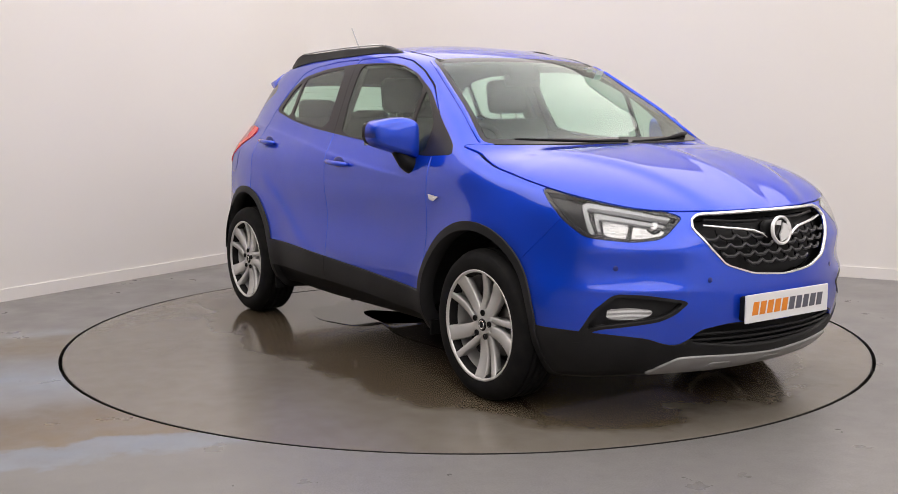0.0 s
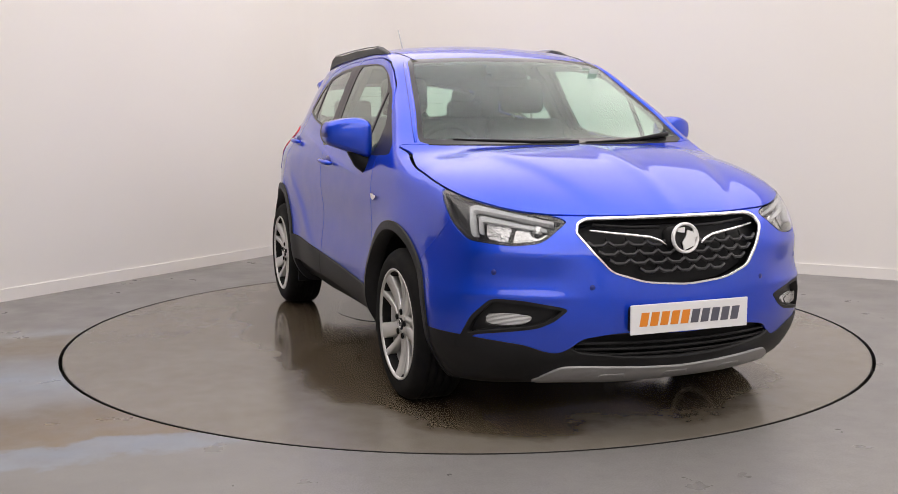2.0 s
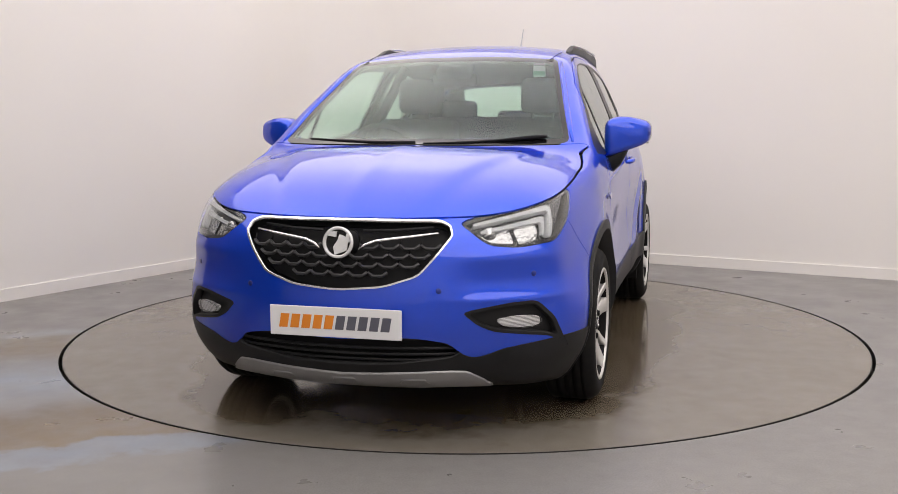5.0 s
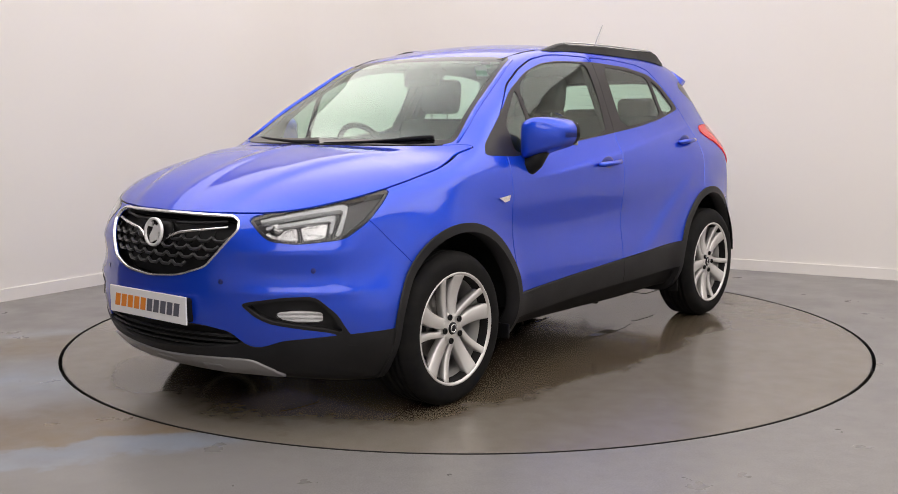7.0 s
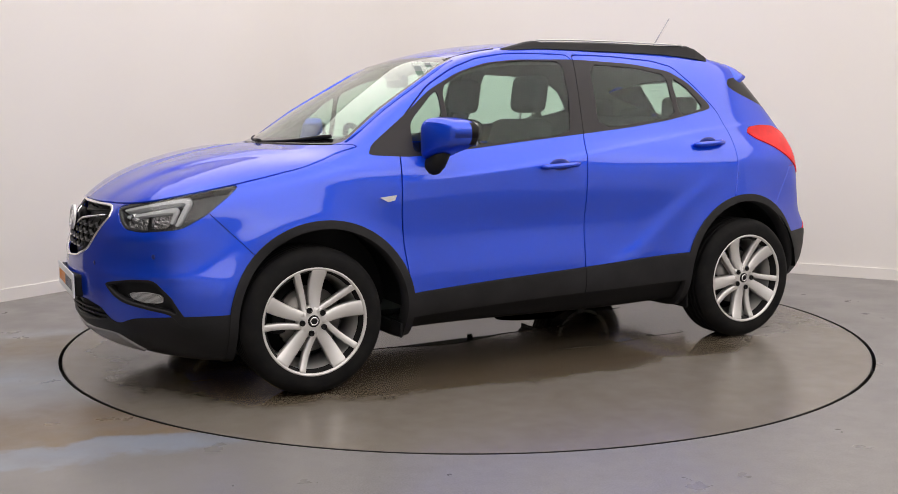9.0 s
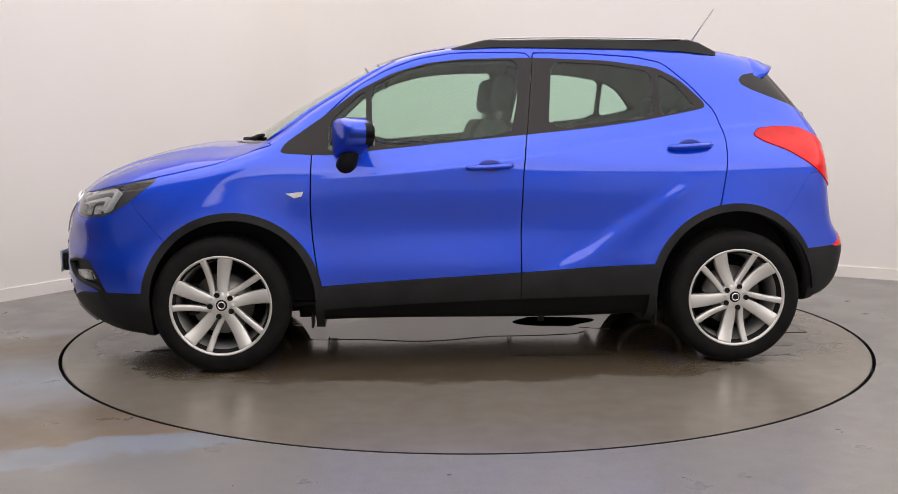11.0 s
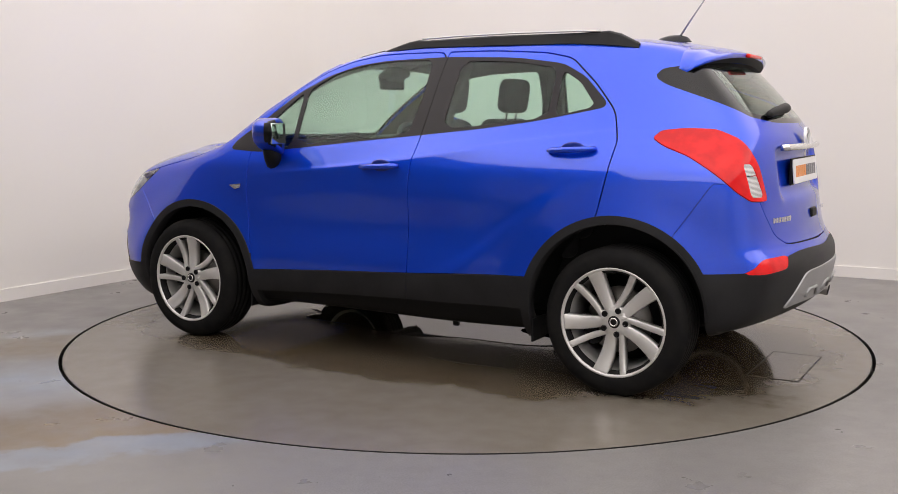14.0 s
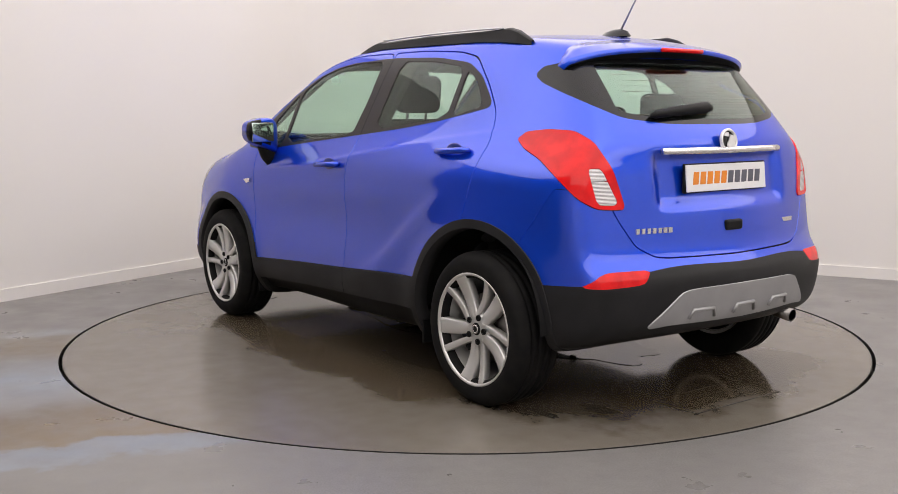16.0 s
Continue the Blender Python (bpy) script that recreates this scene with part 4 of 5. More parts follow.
def build_front_details():
    back = part("plate_backing", box_bm((0.05, 0.50, 0.10), (0, 0, 0), 0.012), BLACK, car)
    back.matrix_local = Matrix.Translation((2.180, 0, 0.478))
    plate(Matrix.Translation((2.210, 0, 0.48)) @ TO_FRONT, 0.524, 0.114, car)
    badge(2.160, 0, 0.775, TO_FRONT @ Matrix.Rotation(radians(-8), 4, "X"), 0.060, car)
    hub = part("badge_carrier", box_bm((0.05, 0.13, 0.10), (0, 0, 0), 0.03, 3), BLACK, car, smooth=True)
    hub.matrix_local = Matrix.Translation((2.112, 0, 0.770))
    for s in (1, -1):
        pts = []
        for y, z in ((0.078, 0.752), (0.10, 0.768), (0.14, 0.782), (0.20, 0.790), (0.28, 0.799), (0.365, 0.810)):
            pts.append((float(surf_front(np.array(y), np.array(z))) - 0.004, s * y, z))
        bar("grille_wing", pts, 0.0085, CHROME, car, "chrome grille wing bar", 8, 0.7, taper=[0.5, 0.9, 1, 1, 0.9, 0.7])
        pts = [(float(surf_front(np.array(y), np.array(z))) - 0.018, s * y, z) for y, z in ((0.08, 0.815), (0.2, 0.818), (0.34, 0.828))]
        bar("grille_bar", pts, 0.006, CLAD, car, sides=6)
    o = rounded(GRILLE)
    row = 0
    for z in np.arange(0.622, 0.80, 0.0335):
        row += 1
        for k in range(-7, 8):
            y = (k + 0.5 * (row % 2)) * 0.076
            if inside_of(o, np.array([y]), np.array([z]))[0] > -0.03 or (abs(y) < 0.07 and z > 0.70) or z > 0.745 + abs(y) * 0.10:
                continue
            pts = [(float(surf_front(np.array(y + d), np.array(z + h))) - 0.014, y + d, z + h) for d, h in ((-0.037, 0.011), (-0.018, -0.003), (0.018, -0.003), (0.037, 0.011))]
            bar("grille_mesh_bar", pts, 0.0065, MESHBAR, car, sides=6)
            for d in (-0.038,):
                pts = [(float(surf_front(np.array(y + d), np.array(z + h))) - 0.024, y + d, z + h) for h in (0.006, 0.033)]
                bar("grille_mesh_rib", pts, 0.004, BLACK, car, sides=4)
    for y, z in ((0.70, 0.65), (0.38, 0.60), (-0.70, 0.65), (-0.38, 0.60)):
        x = float(surf_front(np.array(y), np.array(z)))
        v, f = lathe([(0.0, 0.002), (0.009, 0.002), (0.011, 0.0)], 16, "z")
        n = Vector((1.0, (1.1 if y > 0 else -1.1) * (abs(y) ** 1.6), 0.0)).normalized()
        q = Matrix.Translation((x, y, z)) @ n.to_track_quat("Z", "Y").to_matrix().to_4x4()
        link_part("parking_sensor", mesh_from("parking_sensor", [q @ Vector(p) for p in v], f, SENSOR_SHADE), car)
    for y in (0.0, 0.27, -0.27):
        x = float(surf_front(np.array(y), np.array(0.25)))
        pts = [(float(surf_front(np.array(y + d), np.array(z))) + 0.016, y + d, z) for d, z in ((-0.055, 0.232), (-0.042, 0.250), (0.042, 0.250), (0.055, 0.232))]
        bar("skid_rib", pts, 0.006, SILVER, car, sides=6)


def build_rear_details():
    plate(Matrix.Translation((-1.896, 0.0, 0.985)) @ TO_REAR @ Matrix.Rotation(radians(-6), 4, "X"), 0.52, 0.112, gate)
    back = part("plate_backing", box_bm((0.012, 0.53, 0.122), (0, 0, 0), 0.004), BLACK, gate)
    back.matrix_local = Matrix.Translation((-1.885, 0, 0.985))
    pts = [(-1.900 + 0.20 * y * y, y, 1.098) for y in np.linspace(-0.375, 0.375, 13)]
    bar("chrome_bar", pts, 0.017, CHROME, gate, "chrome tailgate bar", 8, 0.9)
    badge(-1.895, 0, 1.135, TO_REAR @ Matrix.Rotation(radians(-8), 4, "X"), 0.052, gate)
    h = part("tailgate_handle", box_bm((0.03, 0.11, 0.045), (0, 0, 0), 0.01), BLACK, gate, "dark recessed tailgate handle")
    h.matrix_local = Matrix.Translation((-1.934, 0.0, 0.785))
    for i in range(7):
        w = 0.018 if i < 5 else 0.022
        y = 0.520 - i * 0.026
        b = part("model_letter_bar", box_bm((0.006, w, 0.022)), CHROME, gate, "plain chrome bar")
        b.matrix_local = Matrix.Translation((float(surf_rear(np.array(y), np.array(0.785))) - 0.002, y, 0.785))
    b = part("model_letter_bar", box_bm((0.006, 0.08, 0.018)), CHROME, gate, "plain chrome bar")
    b.matrix_local = Matrix.Translation((float(surf_rear(np.array(-0.42), np.array(0.78))) - 0.002, -0.42, 0.78))
    # spoiler: a blade that runs back over the screen
    verts, faces = [], []
    ys = np.linspace(-0.56, 0.56, 41)
    for y in ys:
        e = abs(y) / 0.56
        xr = -1.638 + 0.07 * e ** 2 + 0.04 * e ** 8
        zt = 1.533 - 0.042 * e ** 2 - 0.022 * e ** 8
        x0 = -1.44
        z0 = float(surf_top(np.array(x0), np.array(y)))
        prof = [(x0, z0 - 0.014), (x0 - 0.01, z0 + 0.001), ((x0 + xr) / 2, (z0 + zt) / 2 + 0.006), (xr + 0.03, zt + 0.007), (xr, zt - 0.002), (xr + 0.010, zt - 0.018), (xr + 0.07, zt - 0.050), (xr + 0.16, zt - 0.075)]
        verts += [(a, y, b) for a, b in prof]
    n = 8
    skin, below = [], []
    for i in range(len(ys) - 1):
        for k in range(n - 1):
            (skin if k < 5 else below).append((i * n + k, (i + 1) * n + k, (i + 1) * n + k + 1, i * n + k + 1))
    skin += [tuple(range(n)), tuple(reversed(range((len(ys) - 1) * n, len(ys) * n)))]
    sp = link_part("spoiler", mesh_from("spoiler", verts, skin, PAINT), gate, "blue roof spoiler over the rear screen")
    link_part("spoiler_underside", mesh_from("spoiler_underside", verts, below, BLACK), sp, "black spoiler underside")
    pts = [(-1.642 + 0.22 * y * y, y, 1.522) for y in np.linspace(-0.13, 0.13, 9)]
    bar("brake_light", pts, 0.010, RED_LENS, sp, "red high-level brake light strip", 8)
    # heating wires of the rear screen
    for z in np.linspace(1.245, 1.435, 9):
        pts = [(float(surf_rear(np.array(y), np.array(z))) + 0.006, y, z) for y in np.linspace(-0.42, 0.42, 9)]
        bar("heating_wire", pts, 0.0012, COPPER, gate, "thin brown heating wire", 4)
    # wiper
    pts = [(float(surf_rear(np.array(y), np.array(z))) - 0.022, y, z) for y, z in ((0.0, 1.272), (0.03, 1.276), (0.12, 1.268), (0.25, 1.258), (0.34, 1.246), (0.37, 1.240))]
    v, f = tube(pts, 0.026, 10, 0.9, taper=[0.6, 1.05, 1.0, 0.85, 0.7, 0.3])
    link_part("rear_wiper", mesh_from("rear_wiper", v, f, BLACK), gate, "black rear wiper")
    v, f = lathe([(0.026, 0.0), (0.030, 0.0), (0.030, 0.12), (0.026, 0.12)], 24)
    q = Matrix.Translation((-1.955, -0.42, 0.345)) @ Matrix.Rotation(radians(-90), 4, "Z") @ Matrix.Rotation(radians(8), 4, "X")
    link_part("exhaust_tip", mesh_from("exhaust_tip", [q @ Vector(p) for p in v], f, STEEL), car, "steel exhaust tip")
    v, f = lathe([(0.0, 0.1), (0.027, 0.1), (0.027, 0.5), (0.0, 0.5)], 16)
    link_part("exhaust_pipe", mesh_from("exhaust_pipe", [q @ Vector(p) for p in v], f, BLACK), car)
    for y in (0.0, 0.25, -0.25):
        pts = [(float(surf_rear(np.array(y + d), np.array(z))) - 0.014, y + d, z) for d, z in ((-0.07, 0.425), (-0.055, 0.46), (0.055, 0.46), (0.07, 0.425))]
        bar("skid_rib", pts, 0.009, SILVER, car, sides=6)


def build_side_details():
    for s, k in ((1, 0), (-1, 1)):
        fd, rd = DOORS[0][k], DOORS[1][k]
        # mirror housing
        bm = bmesh.new()
        bmesh.ops.create_uvsphere(bm, u_segments=32, v_segments=20, radius=1.0)
        for v in bm.verts:
            x, y, z = v.co
            p = 0.44
            x, y, z = (math.copysign(abs(c) ** p, c) for c in (x, y, z))
            taper = 1.0 - 0.10 * y
            x2 = 0.100 * x * (1.0 if x > 0 else 0.58)
            v.co = (0.605 + x2 * (0.92 if y > 0 else 1.0) - 0.042 * y, s * (0.945 + (0.090 if y > 0 else 0.128) * y), 1.158 + 0.078 * z * taper + (0.026 * y if z < 0 else -0.012 * y) - (0.026 * y * y if y < 0 else 0))
        if s < 0:
            bmesh.ops.reverse_faces(bm, faces=bm.faces[:])
        case = bm.copy()
        bmesh.ops.delete(bm, geom=[q for q in bm.faces if q.calc_center_median().x < 0.562], context="FACES")
        bmesh.ops.delete(case, geom=[q for q in case.faces if q.calc_center_median().x >= 0.562], context="FACES")
        mirror = part("door_mirror", bm, PAINT, fd, "blue door mirror housing", True)
        part("mirror_casing", case, BLACK, mirror, "black mirror casing", True)
        bm = box_bm((0.010, 0.150, 0.106), (0.543, s * 0.945, 1.158), 0.004, 2, Matrix.Rotation(radians(s * 12), 4, "Z"))
        part("mirror_glass", bm, MIRROR, mirror, "mirror glass", True)
        pts = [(0.672, s * 0.79, 1.0), (0.668, s * 0.825, 1.003), (0.655, s * 0.858, 1.03), (0.64, s * 0.89, 1.09)]
        v, f = tube(pts, 0.048, 12, 0.95, taper=[1.1, 1.1, 1.0, 0.95])
        link_part("mirror_foot", mesh_from("mirror_foot", v, f, BLACK), mirror, "black mirror foot")
        # handles
        for door, x, z in ((fd, -0.035, 0.998), (rd, -1.045, 1.092)):
            y0 = float(surf_side(np.array(x), np.array(z)))
            pts = [(x + dx, s * (float(surf_side(np.array(x + dx), np.array(z - 0.05 * dx))) + dy), z - 0.05 * dx) for dx, dy in ((0.115, 0.010), (0.09, 0.024), (0.03, 0.034), (-0.03, 0.034), (-0.085, 0.026), (-0.11, 0.010))]
            hd = bar("door_handle", pts, 0.017, PAINT, door, "blue door handle", 10, 0.8, taper=[0.6, 1, 1, 1, 1, 0.7])
            # flat oval behind the handle; darker blue paints the shade of a recess
            bm = bmesh.new()
            bmesh.ops.create_uvsphere(bm, u_segments=20, v_segments=12, radius=1.0)
            bm.transform(Matrix.Translation((x, s * (y0 - 0.001), z)) @ Matrix.Diagonal((0.062, 0.006, 0.034, 1)))
            part("handle_cup", bm, SENSOR_SHADE, hd, "handle recess, its shade painted dark blue", True)
        # side repeater
        y0 = float(surf_side(np.array(0.905), np.array(0.868)))
        bm = bmesh.new()
        vs = [bm.verts.new((x, s * (float(surf_side(np.array(x), np.array(z))) + 0.003), z)) for x, z in ((0.955, 0.877), (0.870, 0.886), (0.880, 0.862), (0.915, 0.855))]
        face = bm.faces.new(vs if s < 0 else vs[::-1])
        up = bmesh.ops.extrude_face_region(bm, geom=[face])
        bmesh.ops.translate(bm, verts=[g for g in up["geom"] if isinstance(g, bmesh.types.BMVert)], vec=(0, s * 0.008, 0))
        bmesh.ops.recalc_face_normals(bm, faces=bm.faces[:])
        part("side_repeater", bm, CHROME, car, "chrome-edged side repeater")
        # roof rail
        verts, faces = [], []
        xs = [0.13, 0.05, -0.02, -0.07, -0.12, -0.5, -0.9, -1.05, -1.10, -1.16, -1.25]
        tops = [1.585, 1.608, 1.626, 1.633, 1.629, 1.636, 1.633, 1.634, 1.636, 1.620, 1.575]
        for x, zt in zip(xs, tops):
            y = 0.545 - 0.02 * (x < -0.8)
            zb = float(surf_top(np.array(x), np.array(y))) - 0.004
            zt = max(zt, zb + 0.010)
            w = 0.021 if -1.2 < x < 0.1 else 0.010
            verts += [(x, s * (y - w), zb), (x, s * (y - w * 0.7), zt), (x, s * (y + w * 0.7), zt - 0.004), (x, s * (y + w), zb - 0.008)]
        for i in range(len(xs) - 1):
            for k2 in range(4):
                q = (i * 4 + k2, (i + 1) * 4 + k2, (i + 1) * 4 + (k2 + 1) % 4, i * 4 + (k2 + 1) % 4)
                faces.append(q if s > 0 else q[::-1])
        me = mesh_from("roof_rail", verts, faces, RAIL, False)
        rail = link_part("roof_rail", me, car, "black roof rail with a silver top strip")
        rail.modifiers.new("bevel", "BEVEL").width = 0.005
        pts = [(x, s * 0.540, z) for x, z in ((-0.09, 1.636), (-0.3, 1.642), (-0.6, 1.643), (-0.9, 1.639), (-1.06, 1.634))]
        bar("rail_strip", pts, 0.009, ALLOY, rail, "silver rail strip", 8, 0.5)
        # door and roof joint strip
        pts = [(x, s * y, float(surf_top(np.array(x), np.array(y))) + 0.001) for x, y in ((0.42, 0.50), (0.3, 0.515), (0.16, 0.52))]
        bar("roof_ditch_strip", pts, 0.0028, BLACK, car, sides=6)


def build_top_details():
    v, f = lathe([(0.0, 0.036), (0.3, 0.035), (0.7, 0.024), (1.0, 0.0)], 28, "z")
    z0 = float(surf_top(np.array(-1.24), np.array(0.0)))
    fin = link_part("aerial_base", mesh_from("aerial_base", [(-1.23 + x * 0.10 - 0.4 * h, y * 0.034, z0 - 0.004 + h) for x, y, h in v], [q[::-1] for q in f], GLOSS_BLACK), car, "black aerial base")
    bar("aerial", [(-1.265, 0, z0 + 0.02), (-1.34, 0, z0 + 0.13), (-1.415, 0, z0 + 0.235)], 0.0042, SILVER, fin, "thin metal aerial", 6, taper=[1.3, 1, 0.8])
    # front wipers, on the screen's lower edge
    for y0, y1, lift in ((0.60, 0.06, 1.0), (0.02, -0.55, 0.0)):
        pts = []
        for t in np.linspace(0, 1, 9):
            y = y0 + (y1 - y0) * t
            x = 1.235 - 0.33 * y * y + 0.012 - 0.045 * (1.0 - t if lift else t)
            pts.append((x, y, float(surf_top(np.array(x), np.array(y))) + 0.001 + 0.012 * lift * max(0.0, 1.0 - 1.8 * t)))
        w = bar("wiper_arm", pts, 0.0065, BLACK, car, "black windscreen wiper", 8, 0.9, taper=[1.7, 1.9, 1.5, 1.1, 1, 1, 0.9, 0.8, 0.7])
        bar("wiper_blade", [(p[0] - 0.006, p[1], p[2] - 0.010) for p in pts[3:]], 0.007, RUBBER, w, sides=6)
    # painted pillar edges that stand proud beside the windscreen
    for s in (1, -1):
        pts = []
        for y, z in ((0.714, 1.125), (0.686, 1.195), (0.659, 1.27), (0.629, 1.345), (0.599, 1.42), (0.577, 1.475), (0.558, 1.52)):
            x = float(surf_front(np.array(y), np.array(z), 0.1, 1.6))
            pts.append((x - 0.002, s * y, z))
        bar("pillar_edge", pts, 0.0125, PAINT, car, "blue windscreen pillar edge", 10, 0.9, taper=[0.5, 0.9, 1, 1, 1, 0.9, 0.5])
    # screen stickers
    for y, z, w, h, mm in ((0.455, 1.497, 0.05, 0.016, PLATE), (0.468, 1.465, 0.062, 0.030, STICKER)):
        x = float(surf_front(np.array(y), np.array(z), 0.1, 1.6)) - 0.010
        q = Matrix.Translation((x, y, z)) @ Matrix.Rotation(radians(10), 4, "Z") @ Matrix.Rotation(radians(-62), 4, "Y")
        bm = box_bm((h / 0.5, w, 0.0015))
        bm.transform(q)
        part("screen_sticker", bm, mm, car, "small pale sticker")


# ---------------------------------------------------------------- wheels
def build_wheel():
    wheel = link_part("wheel", None, car)
    prof = [(0.236, 0.0), (0.243, 0.004), (0.258, 0.008), (0.288, 0.010), (0.305, 0.004), (0.320, -0.008), (0.331, -0.026), (0.334, -0.034)]
    for k in range(4):
        c = -0.055 - 0.036 * k
        prof += [(0.335, c + 0.012), (0.328, c + 0.010), (0.328, c + 0.004), (0.335, c + 0.002)]
    prof += [(0.334, -0.190), (0.320, -0.205), (0.285, -0.215), (0.228, -0.205), (0.222, -0.19), (0.222, -0.012), (0.236, 0.0)]
    v, f = lathe(prof, 96)
    link_part("tyre", mesh_from("tyre", v, f, RUBBER), wheel, "black rubber tyre")
    prof = [(0.243, -0.002), (0.247, 0.004), (0.245, 0.007), (0.239, 0.007), (0.234, 0.001), (0.228, -0.020), (0.217, -0.06), (0.200, -0.19), (0.222, -0.2)]
    v, f = lathe(prof, 96)
    rim = link_part("rim", mesh_from("rim", v, f, ALLOY), wheel, "silver alloy rim")
    v, f = lathe([(0.0, -0.02), (0.052, -0.020), (0.066, -0.024), (0.074, -0.034), (0.074, -0.06), (0.0, -0.07)], 40)
    hub = link_part("hub", mesh_from("hub", v, f, ALLOY), rim)
    v, f = lathe([(0.0, -0.014), (0.020, -0.014), (0.026, -0.016), (0.028, -0.021)], 28)
    link_part("hub_cap", mesh_from("hub_cap", v, f, BLACK), hub, "dark centre cap")
    v, f = lathe([(0.014, -0.0135), (0.014, -0.012), (0.020, -0.012), (0.020, -0.0135)], 24)
    link_part("hub_emblem", mesh_from("hub_emblem", v, f, CHROME), hub)
    v, f = lathe([(0.0, -0.0245), (0.0135, -0.0245), (0.0135, -0.0185), (0.0095, -0.018)], 14)
    nut = mesh_from("wheel_nut", v, f, BLACK)
    # five pairs of blades, each a broad one and a slim one
    def spoke(a0, a1, w0, w1, bow):
        """A blade from the hub to the rim, nearly straight, bowed sideways in its middle."""
        verts, faces, n = [], [], 12
        p0 = Vector((math.cos(radians(a0)), math.sin(radians(a0)))) * 0.045
        p1 = Vector((math.cos(radians(a1)), math.sin(radians(a1)))) * 0.240
        along = (p1 - p0).normalized()
        across = Vector((-along.y, along.x))
        for i in range(n + 1):
            t = i / n
            c = p0.lerp(p1, t) + across * bow * math.sin(math.pi * t)
            w = w0 + (w1 - w0) * t ** 0.8
            top = -0.018 + 0.022 * t ** 1.4 - 0.012 * math.sin(math.pi * t)
            for dw, dh in ((-0.5, -0.034), (-0.5, -0.006), (-0.42, 0.0), (0.0, -0.003), (0.42, 0.0), (0.5, -0.006), (0.5, -0.034)):
                q = c + across * w * dw
                verts.append((q.x, top + dh, q.y))
        for i in range(n):
            for k in range(6):
                faces.append((i * 7 + k, i * 7 + k + 1, (i + 1) * 7 + k + 1, (i + 1) * 7 + k))
            faces.append((i * 7 + 6, i * 7, (i + 1) * 7, (i + 1) * 7 + 6))
        faces.append(tuple(range(n * 7, n * 7 + 7)))
        return verts, faces
    wide, slim = spoke(2, 0, 0.044, 0.074, -0.006), spoke(-62, -27, 0.024, 0.032, 0.006)
    for k in range(5):
        turn = Matrix.Rotation(radians(-72 * k - 97), 4, "Y")
        for pts, name in ((wide, "broad_spoke"), (slim, "slim_spoke")):
            link_part(name, mesh_from(name, [turn @ Vector(p) for p in pts[0]], pts[1], ALLOY), rim)
        q = Matrix.Rotation(radians(-72 * k - 68), 4, "Y")
        o = link_part("wheel_nut", nut, hub)
        o.matrix_local = q @ Matrix.Translation((0.055, 0.006, 0))
    v, f = lathe([(0.0, -0.085), (0.15, -0.085), (0.15, -0.11), (0.0, -0.11)], 48)
    link_part("brake_disc", mesh_from("brake_disc", v, f, DISC), wheel, "worn steel brake disc")
    part("brake_caliper", box_bm((0.07, 0.07, 0.15), (0.145, -0.10, 0.02), 0.02), BLACK, wheel)
    v, f = lathe([(0.0, -0.19), (0.205, -0.19), (0.205, -0.2)], 40)
    link_part("wheel_back", mesh_from("wheel_back", v, f, BLACK), wheel)
    return wheel


def copy_wheel(ob, m):
    c = copy_thing(ob, m)
    c.parent = car
    return c


def build_wheels():
    w = build_wheel()
    w.matrix_basis = pose(1.2775, 0.882, 0.335)
    copy_wheel(w, pose(-1.2775, 0.882, 0.335, 0, 29))
    copy_wheel(w, pose(1.2775, -0.882, 0.335, 0, 43, 180))
    copy_wheel(w, pose(-1.2775, -0.882, 0.335, 0, 50, 180))
    # liners inside the arches
    for (cx, cz) in ARCHES:
        for s in (1, -1):
            verts, faces = [], []
            n = 24
            for i in range(n + 1):
                a = math.pi * i / n
                for y in (0.855, 0.80, 0.55):
                    r = 0.41 if y > 0.83 else 0.42
                    verts.append((cx + r * math.cos(a), s * y, cz + r * math.sin(a)))
            for i in range(n):
                for k in range(2):
                    faces.append((i * 3 + k, i * 3 + k + 1, i * 3 + k + 4, i * 3 + k + 3))
            c = len(verts)
            verts.append((cx, s * 0.55, cz))
            faces += [(i * 3 + 2, c, i * 3 + 5) for i in range(n)]
            verts += [(cx - 0.40, s * 0.55, 0.30), (cx + 0.40, s * 0.55, 0.30)]
            faces.append((2, c, n * 3 + 2, c + 1, c + 2))
            link_part("arch_liner", mesh_from("arch_liner", verts, faces, BLACK, False), car)
    for s in (1, -1):
        part("mud_flap", box_bm((0.012, 0.14, 0.11), (-0.875, s * 0.79, 0.255), 0.004), BLACK, car)
        part("mud_flap", box_bm((0.012, 0.12, 0.07), (0.84, s * 0.79, 0.245), 0.004), BLACK, car)
    part("floor_pan", box_bm((3.0, 1.06, 0.03), (0, 0, 0.27), 0.01), BLACK, car)
    part("jacking_point", box_bm((0.03, 0.02, 0.07), (-0.33, 0.62, 0.215)), BLACK, car)
    part("jacking_point", box_bm((0.03, 0.02, 0.07), (-0.33, -0.62, 0.215)), BLACK, car)


# ---------------------------------------------------------------- cabin
def cushion(size, at, bevel, turn=None, bm=None):
    return box_bm(size, at, bevel, 4, turn, bm)


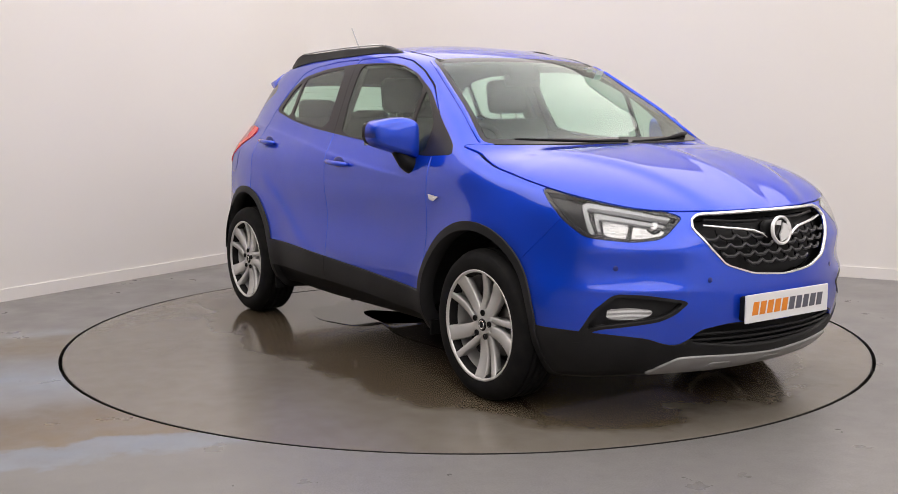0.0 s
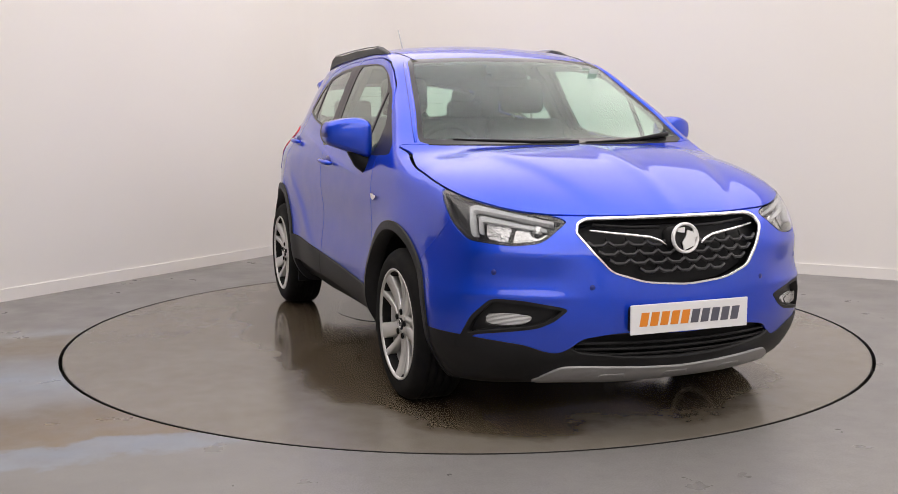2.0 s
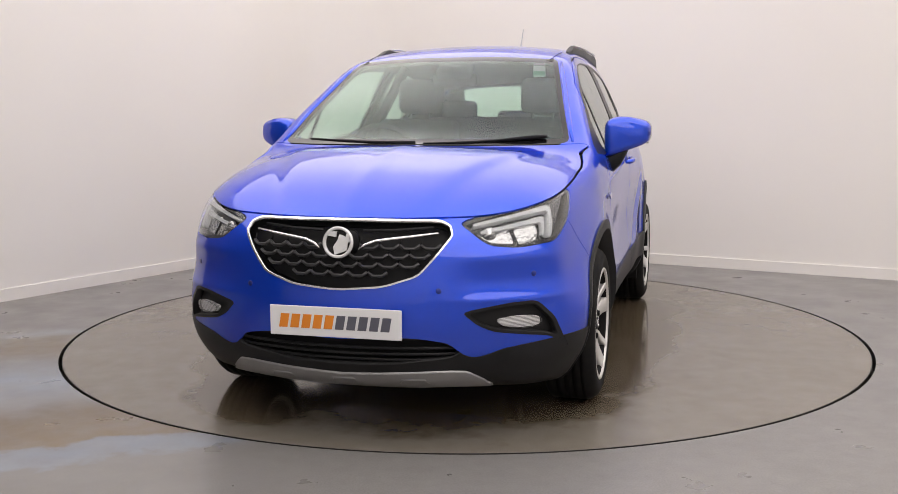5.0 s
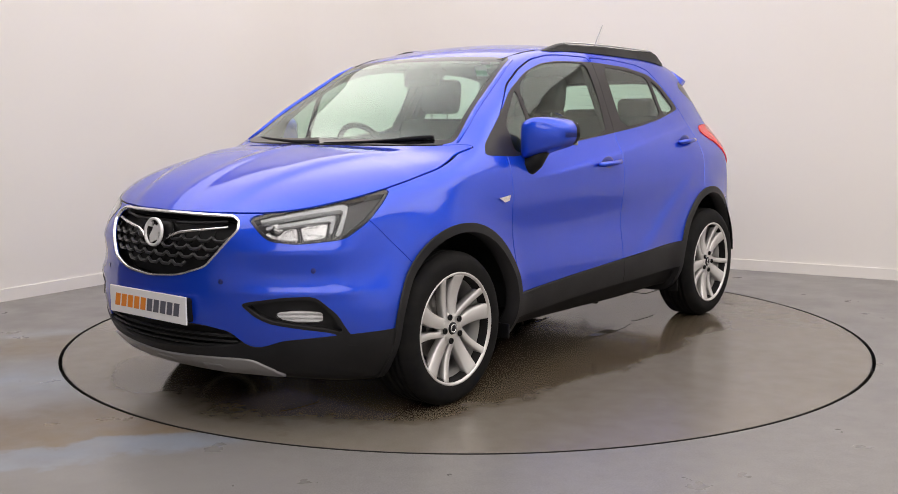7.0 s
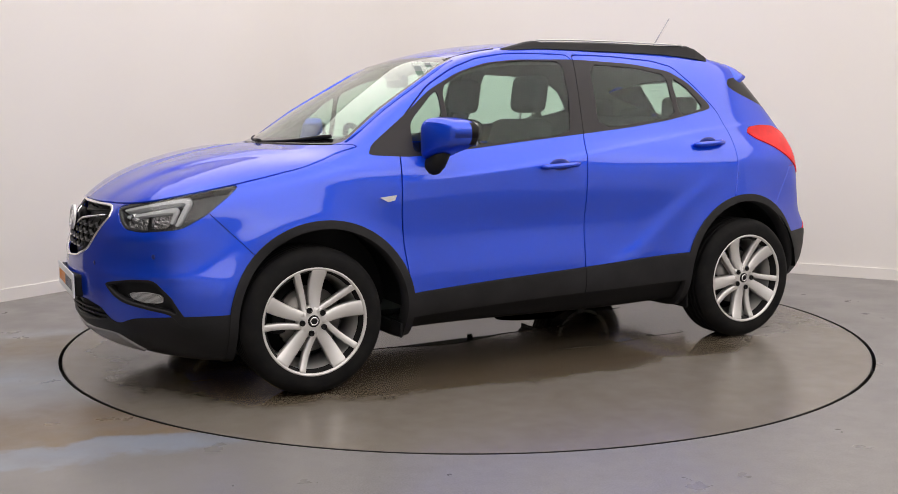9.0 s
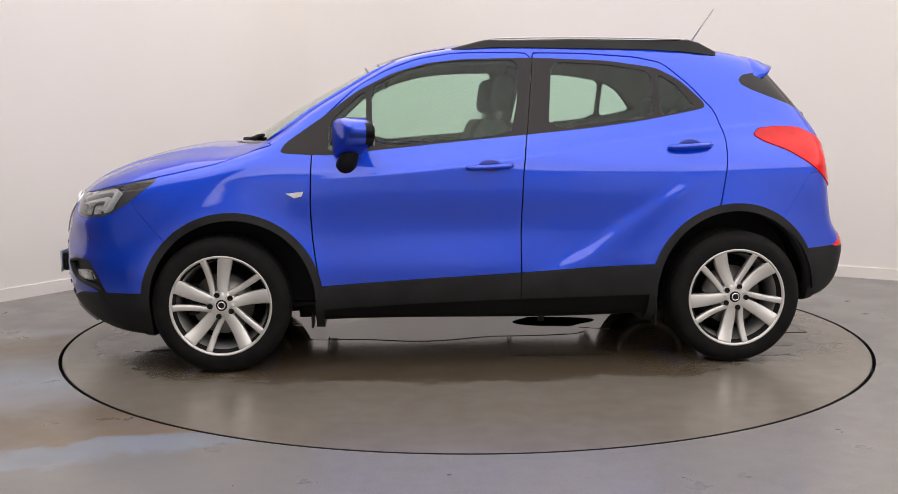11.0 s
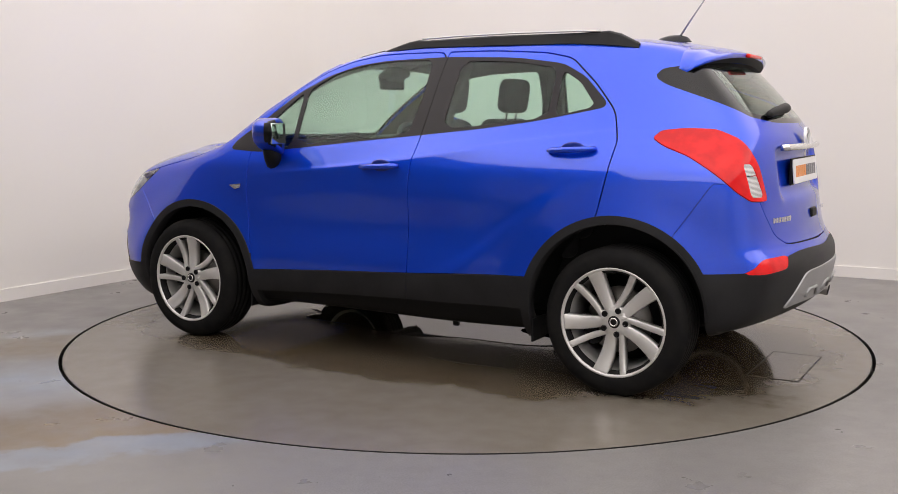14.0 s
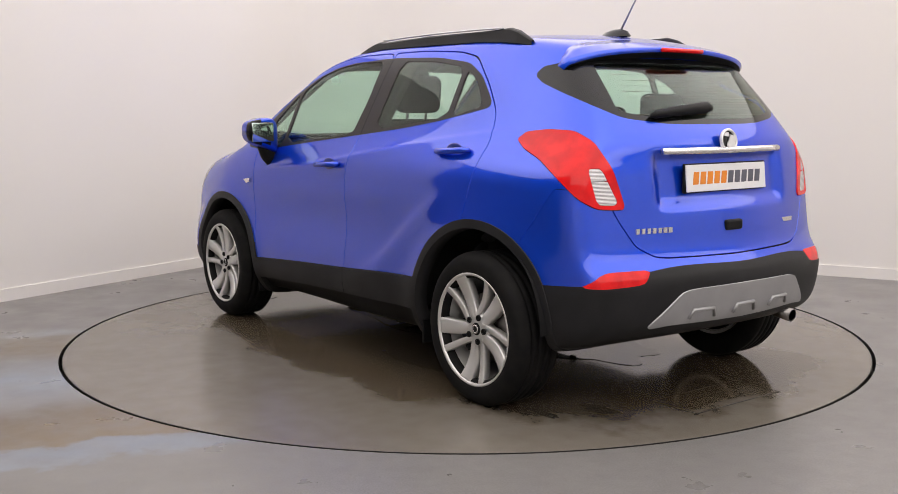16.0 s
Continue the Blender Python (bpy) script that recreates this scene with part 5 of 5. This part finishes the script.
def build_cabin():
    for y in (0.37, -0.37):
        seat = link_part("front_seat", None, car)
        part("seat_cushion", cushion((0.50, 0.50, 0.16), (0.32, y, 0.62), 0.05), CLOTH, seat, "dark grey cloth seat cushion", True)
        lean = Matrix.Rotation(radians(-20), 4, "Y")
        part("backrest", cushion((0.13, 0.50, 0.62), (-0.02, y, 0.93), 0.055, lean), CLOTH, seat, "dark grey cloth backrest", True)
        part("headrest", cushion((0.10, 0.27, 0.20), (-0.155, y, 1.36), 0.045, Matrix.Rotation(radians(-8), 4, "Y")), CLOTH, seat, "dark headrest", True)
        for d in (0.06, -0.06):
            bar("headrest_post", [(-0.125, y + d, 1.18), (-0.15, y + d, 1.32)], 0.007, STEEL, seat, sides=6)
    bench = link_part("rear_bench", None, car)
    part("seat_cushion", cushion((0.50, 1.22, 0.16), (-0.72, 0, 0.64), 0.05), CLOTH, bench, "", True)
    part("backrest", cushion((0.14, 1.24, 0.60), (-1.06, 0, 0.95), 0.055, Matrix.Rotation(radians(-20), 4, "Y")), CLOTH, bench, "", True)
    for y in (0.40, 0.0, -0.40):
        part("headrest", cushion((0.09, 0.25, 0.15 if y else 0.09), (-1.17, y, 1.275 if y else 1.24), 0.035), CLOTH, bench, "", True)
    dash = part("dashboard", cushion((0.50, 1.34, 0.34), (0.88, 0, 0.90), 0.09), DASH, car, "dark grey dashboard", True)
    part("instrument_hood", cushion((0.16, 0.38, 0.10), (0.70, -0.37, 1.08), 0.04), DASH, dash, "", True)
    wheel = link_part("steering_wheel", None, car)
    bm = bmesh.new()
    q = Matrix.Translation((0.52, -0.37, 1.03)) @ Matrix.Rotation(radians(-66), 4, "Y")
    v, f = [], []
    n, k = 36, 10
    for i in range(n):
        a = 2 * math.pi * i / n
        for j in range(k):
            b = 2 * math.pi * j / k
            r = 0.18 + 0.016 * math.cos(b)
            v.append(q @ Vector((r * math.cos(a), r * math.sin(a), 0.016 * math.sin(b))))
    for i in range(n):
        for j in range(k):
            f.append((i * k + j, ((i + 1) % n) * k + j, ((i + 1) % n) * k + (j + 1) % k, i * k + (j + 1) % k))
    bm.free()
    link_part("wheel_rim", mesh_from("wheel_rim", v, f, DASH), wheel)
    b2 = box_bm((0.16, 0.14, 0.05), (0, 0, 0.0), 0.02)
    box_bm((0.04, 0.34, 0.02), (0.02, 0, 0), 0.006, bm=b2)
    box_bm((0.17, 0.04, 0.02), (-0.09, 0, 0), 0.006, bm=b2)
    b2.transform(q)
    part("wheel_boss", b2, DASH, wheel, "", True)
    mirror = part("rear_view_mirror", cushion((0.03, 0.24, 0.065), (0.46, 0.0, 1.43), 0.014), BLACK, car, "black rear-view mirror", True)
    part("mirror_mount", cushion((0.12, 0.19, 0.06), (0.445, 0.0, 1.482), 0.02, Matrix.Rotation(radians(28), 4, "Y")), BLACK, mirror, "", True)
    for s in (1, -1):
        part("b_pillar_trim", cushion((0.10, 0.04, 0.62), (-0.30, s * 0.66, 1.27), 0.015, Matrix.Rotation(radians(s * 27), 4, "X") @ Matrix.Rotation(radians(-8), 4, "Y")), DASH, car, "", True)
        part("sun_visor", cushion((0.16, 0.38, 0.02), (0.36, s * 0.33, 1.535), 0.008, Matrix.Rotation(radians(14), 4, "Y")), LINING, car, "", True)
    part("parcel_shelf", box_bm((0.42, 1.12, 0.03), (-1.38, 0, 1.12), 0.01), DASH, car)


def build_fuel_flap():
    pts = []
    for i in range(33):
        a = 2 * math.pi * i / 32
        x, z = -1.60 + 0.078 * math.copysign(abs(math.cos(a)) ** 0.8, math.cos(a)), 0.965 + 0.078 * math.copysign(abs(math.sin(a)) ** 0.8, math.sin(a))
        pts.append((x, -float(surf_side(np.array(x), np.array(z))), z))
    bar("fuel_flap_joint", pts, 0.0022, SENSOR_SHADE, car, sides=6, up=(0, 1, 0))


build_front_details()
build_fuel_flap()
build_rear_details()
build_side_details()
build_top_details()
build_wheels()
build_cabin()


# ---------------------------------------------------------------- what moves
HEADING = [(0.0, -54.8), (0.5, -55.9), (1.0, -58.5), (1.5, -62.8), (2.0, -68.54), (2.5, -74.54), (3.0, -80.52), (3.5, -86.5), (4.0, -92.47), (4.5, -98.42), (5.0, -104.37), (5.5, -110.31), (6.0, -116.24), (6.5, -122.16), (7.0, -128.06), (7.5, -133.96), (8.0, -139.85), (8.5, -145.72), (9.0, -151.59), (9.5, -157.44), (10.0, -163.29), (10.5, -169.12), (11.0, -174.94), (11.5, -180.75), (12.0, -186.54), (12.5, -192.33), (13.0, -198.1), (13.5, -203.86), (14.0, -209.6), (14.5, -215.34), (15.0, -221.06), (15.5, -226.76), (16.0, -232.46)]
OFFSET = Vector((-0.010, 0.064, 0.0))


def motions():
    walk(turntable, [(t, pose(0, 0, 0, 0, 0, a)) for t, a in HEADING])
    walk(car, [(t, pose(0, 0, 0, 0, 0, a) @ Matrix.Translation(OFFSET)) for t, a in HEADING])


motions()
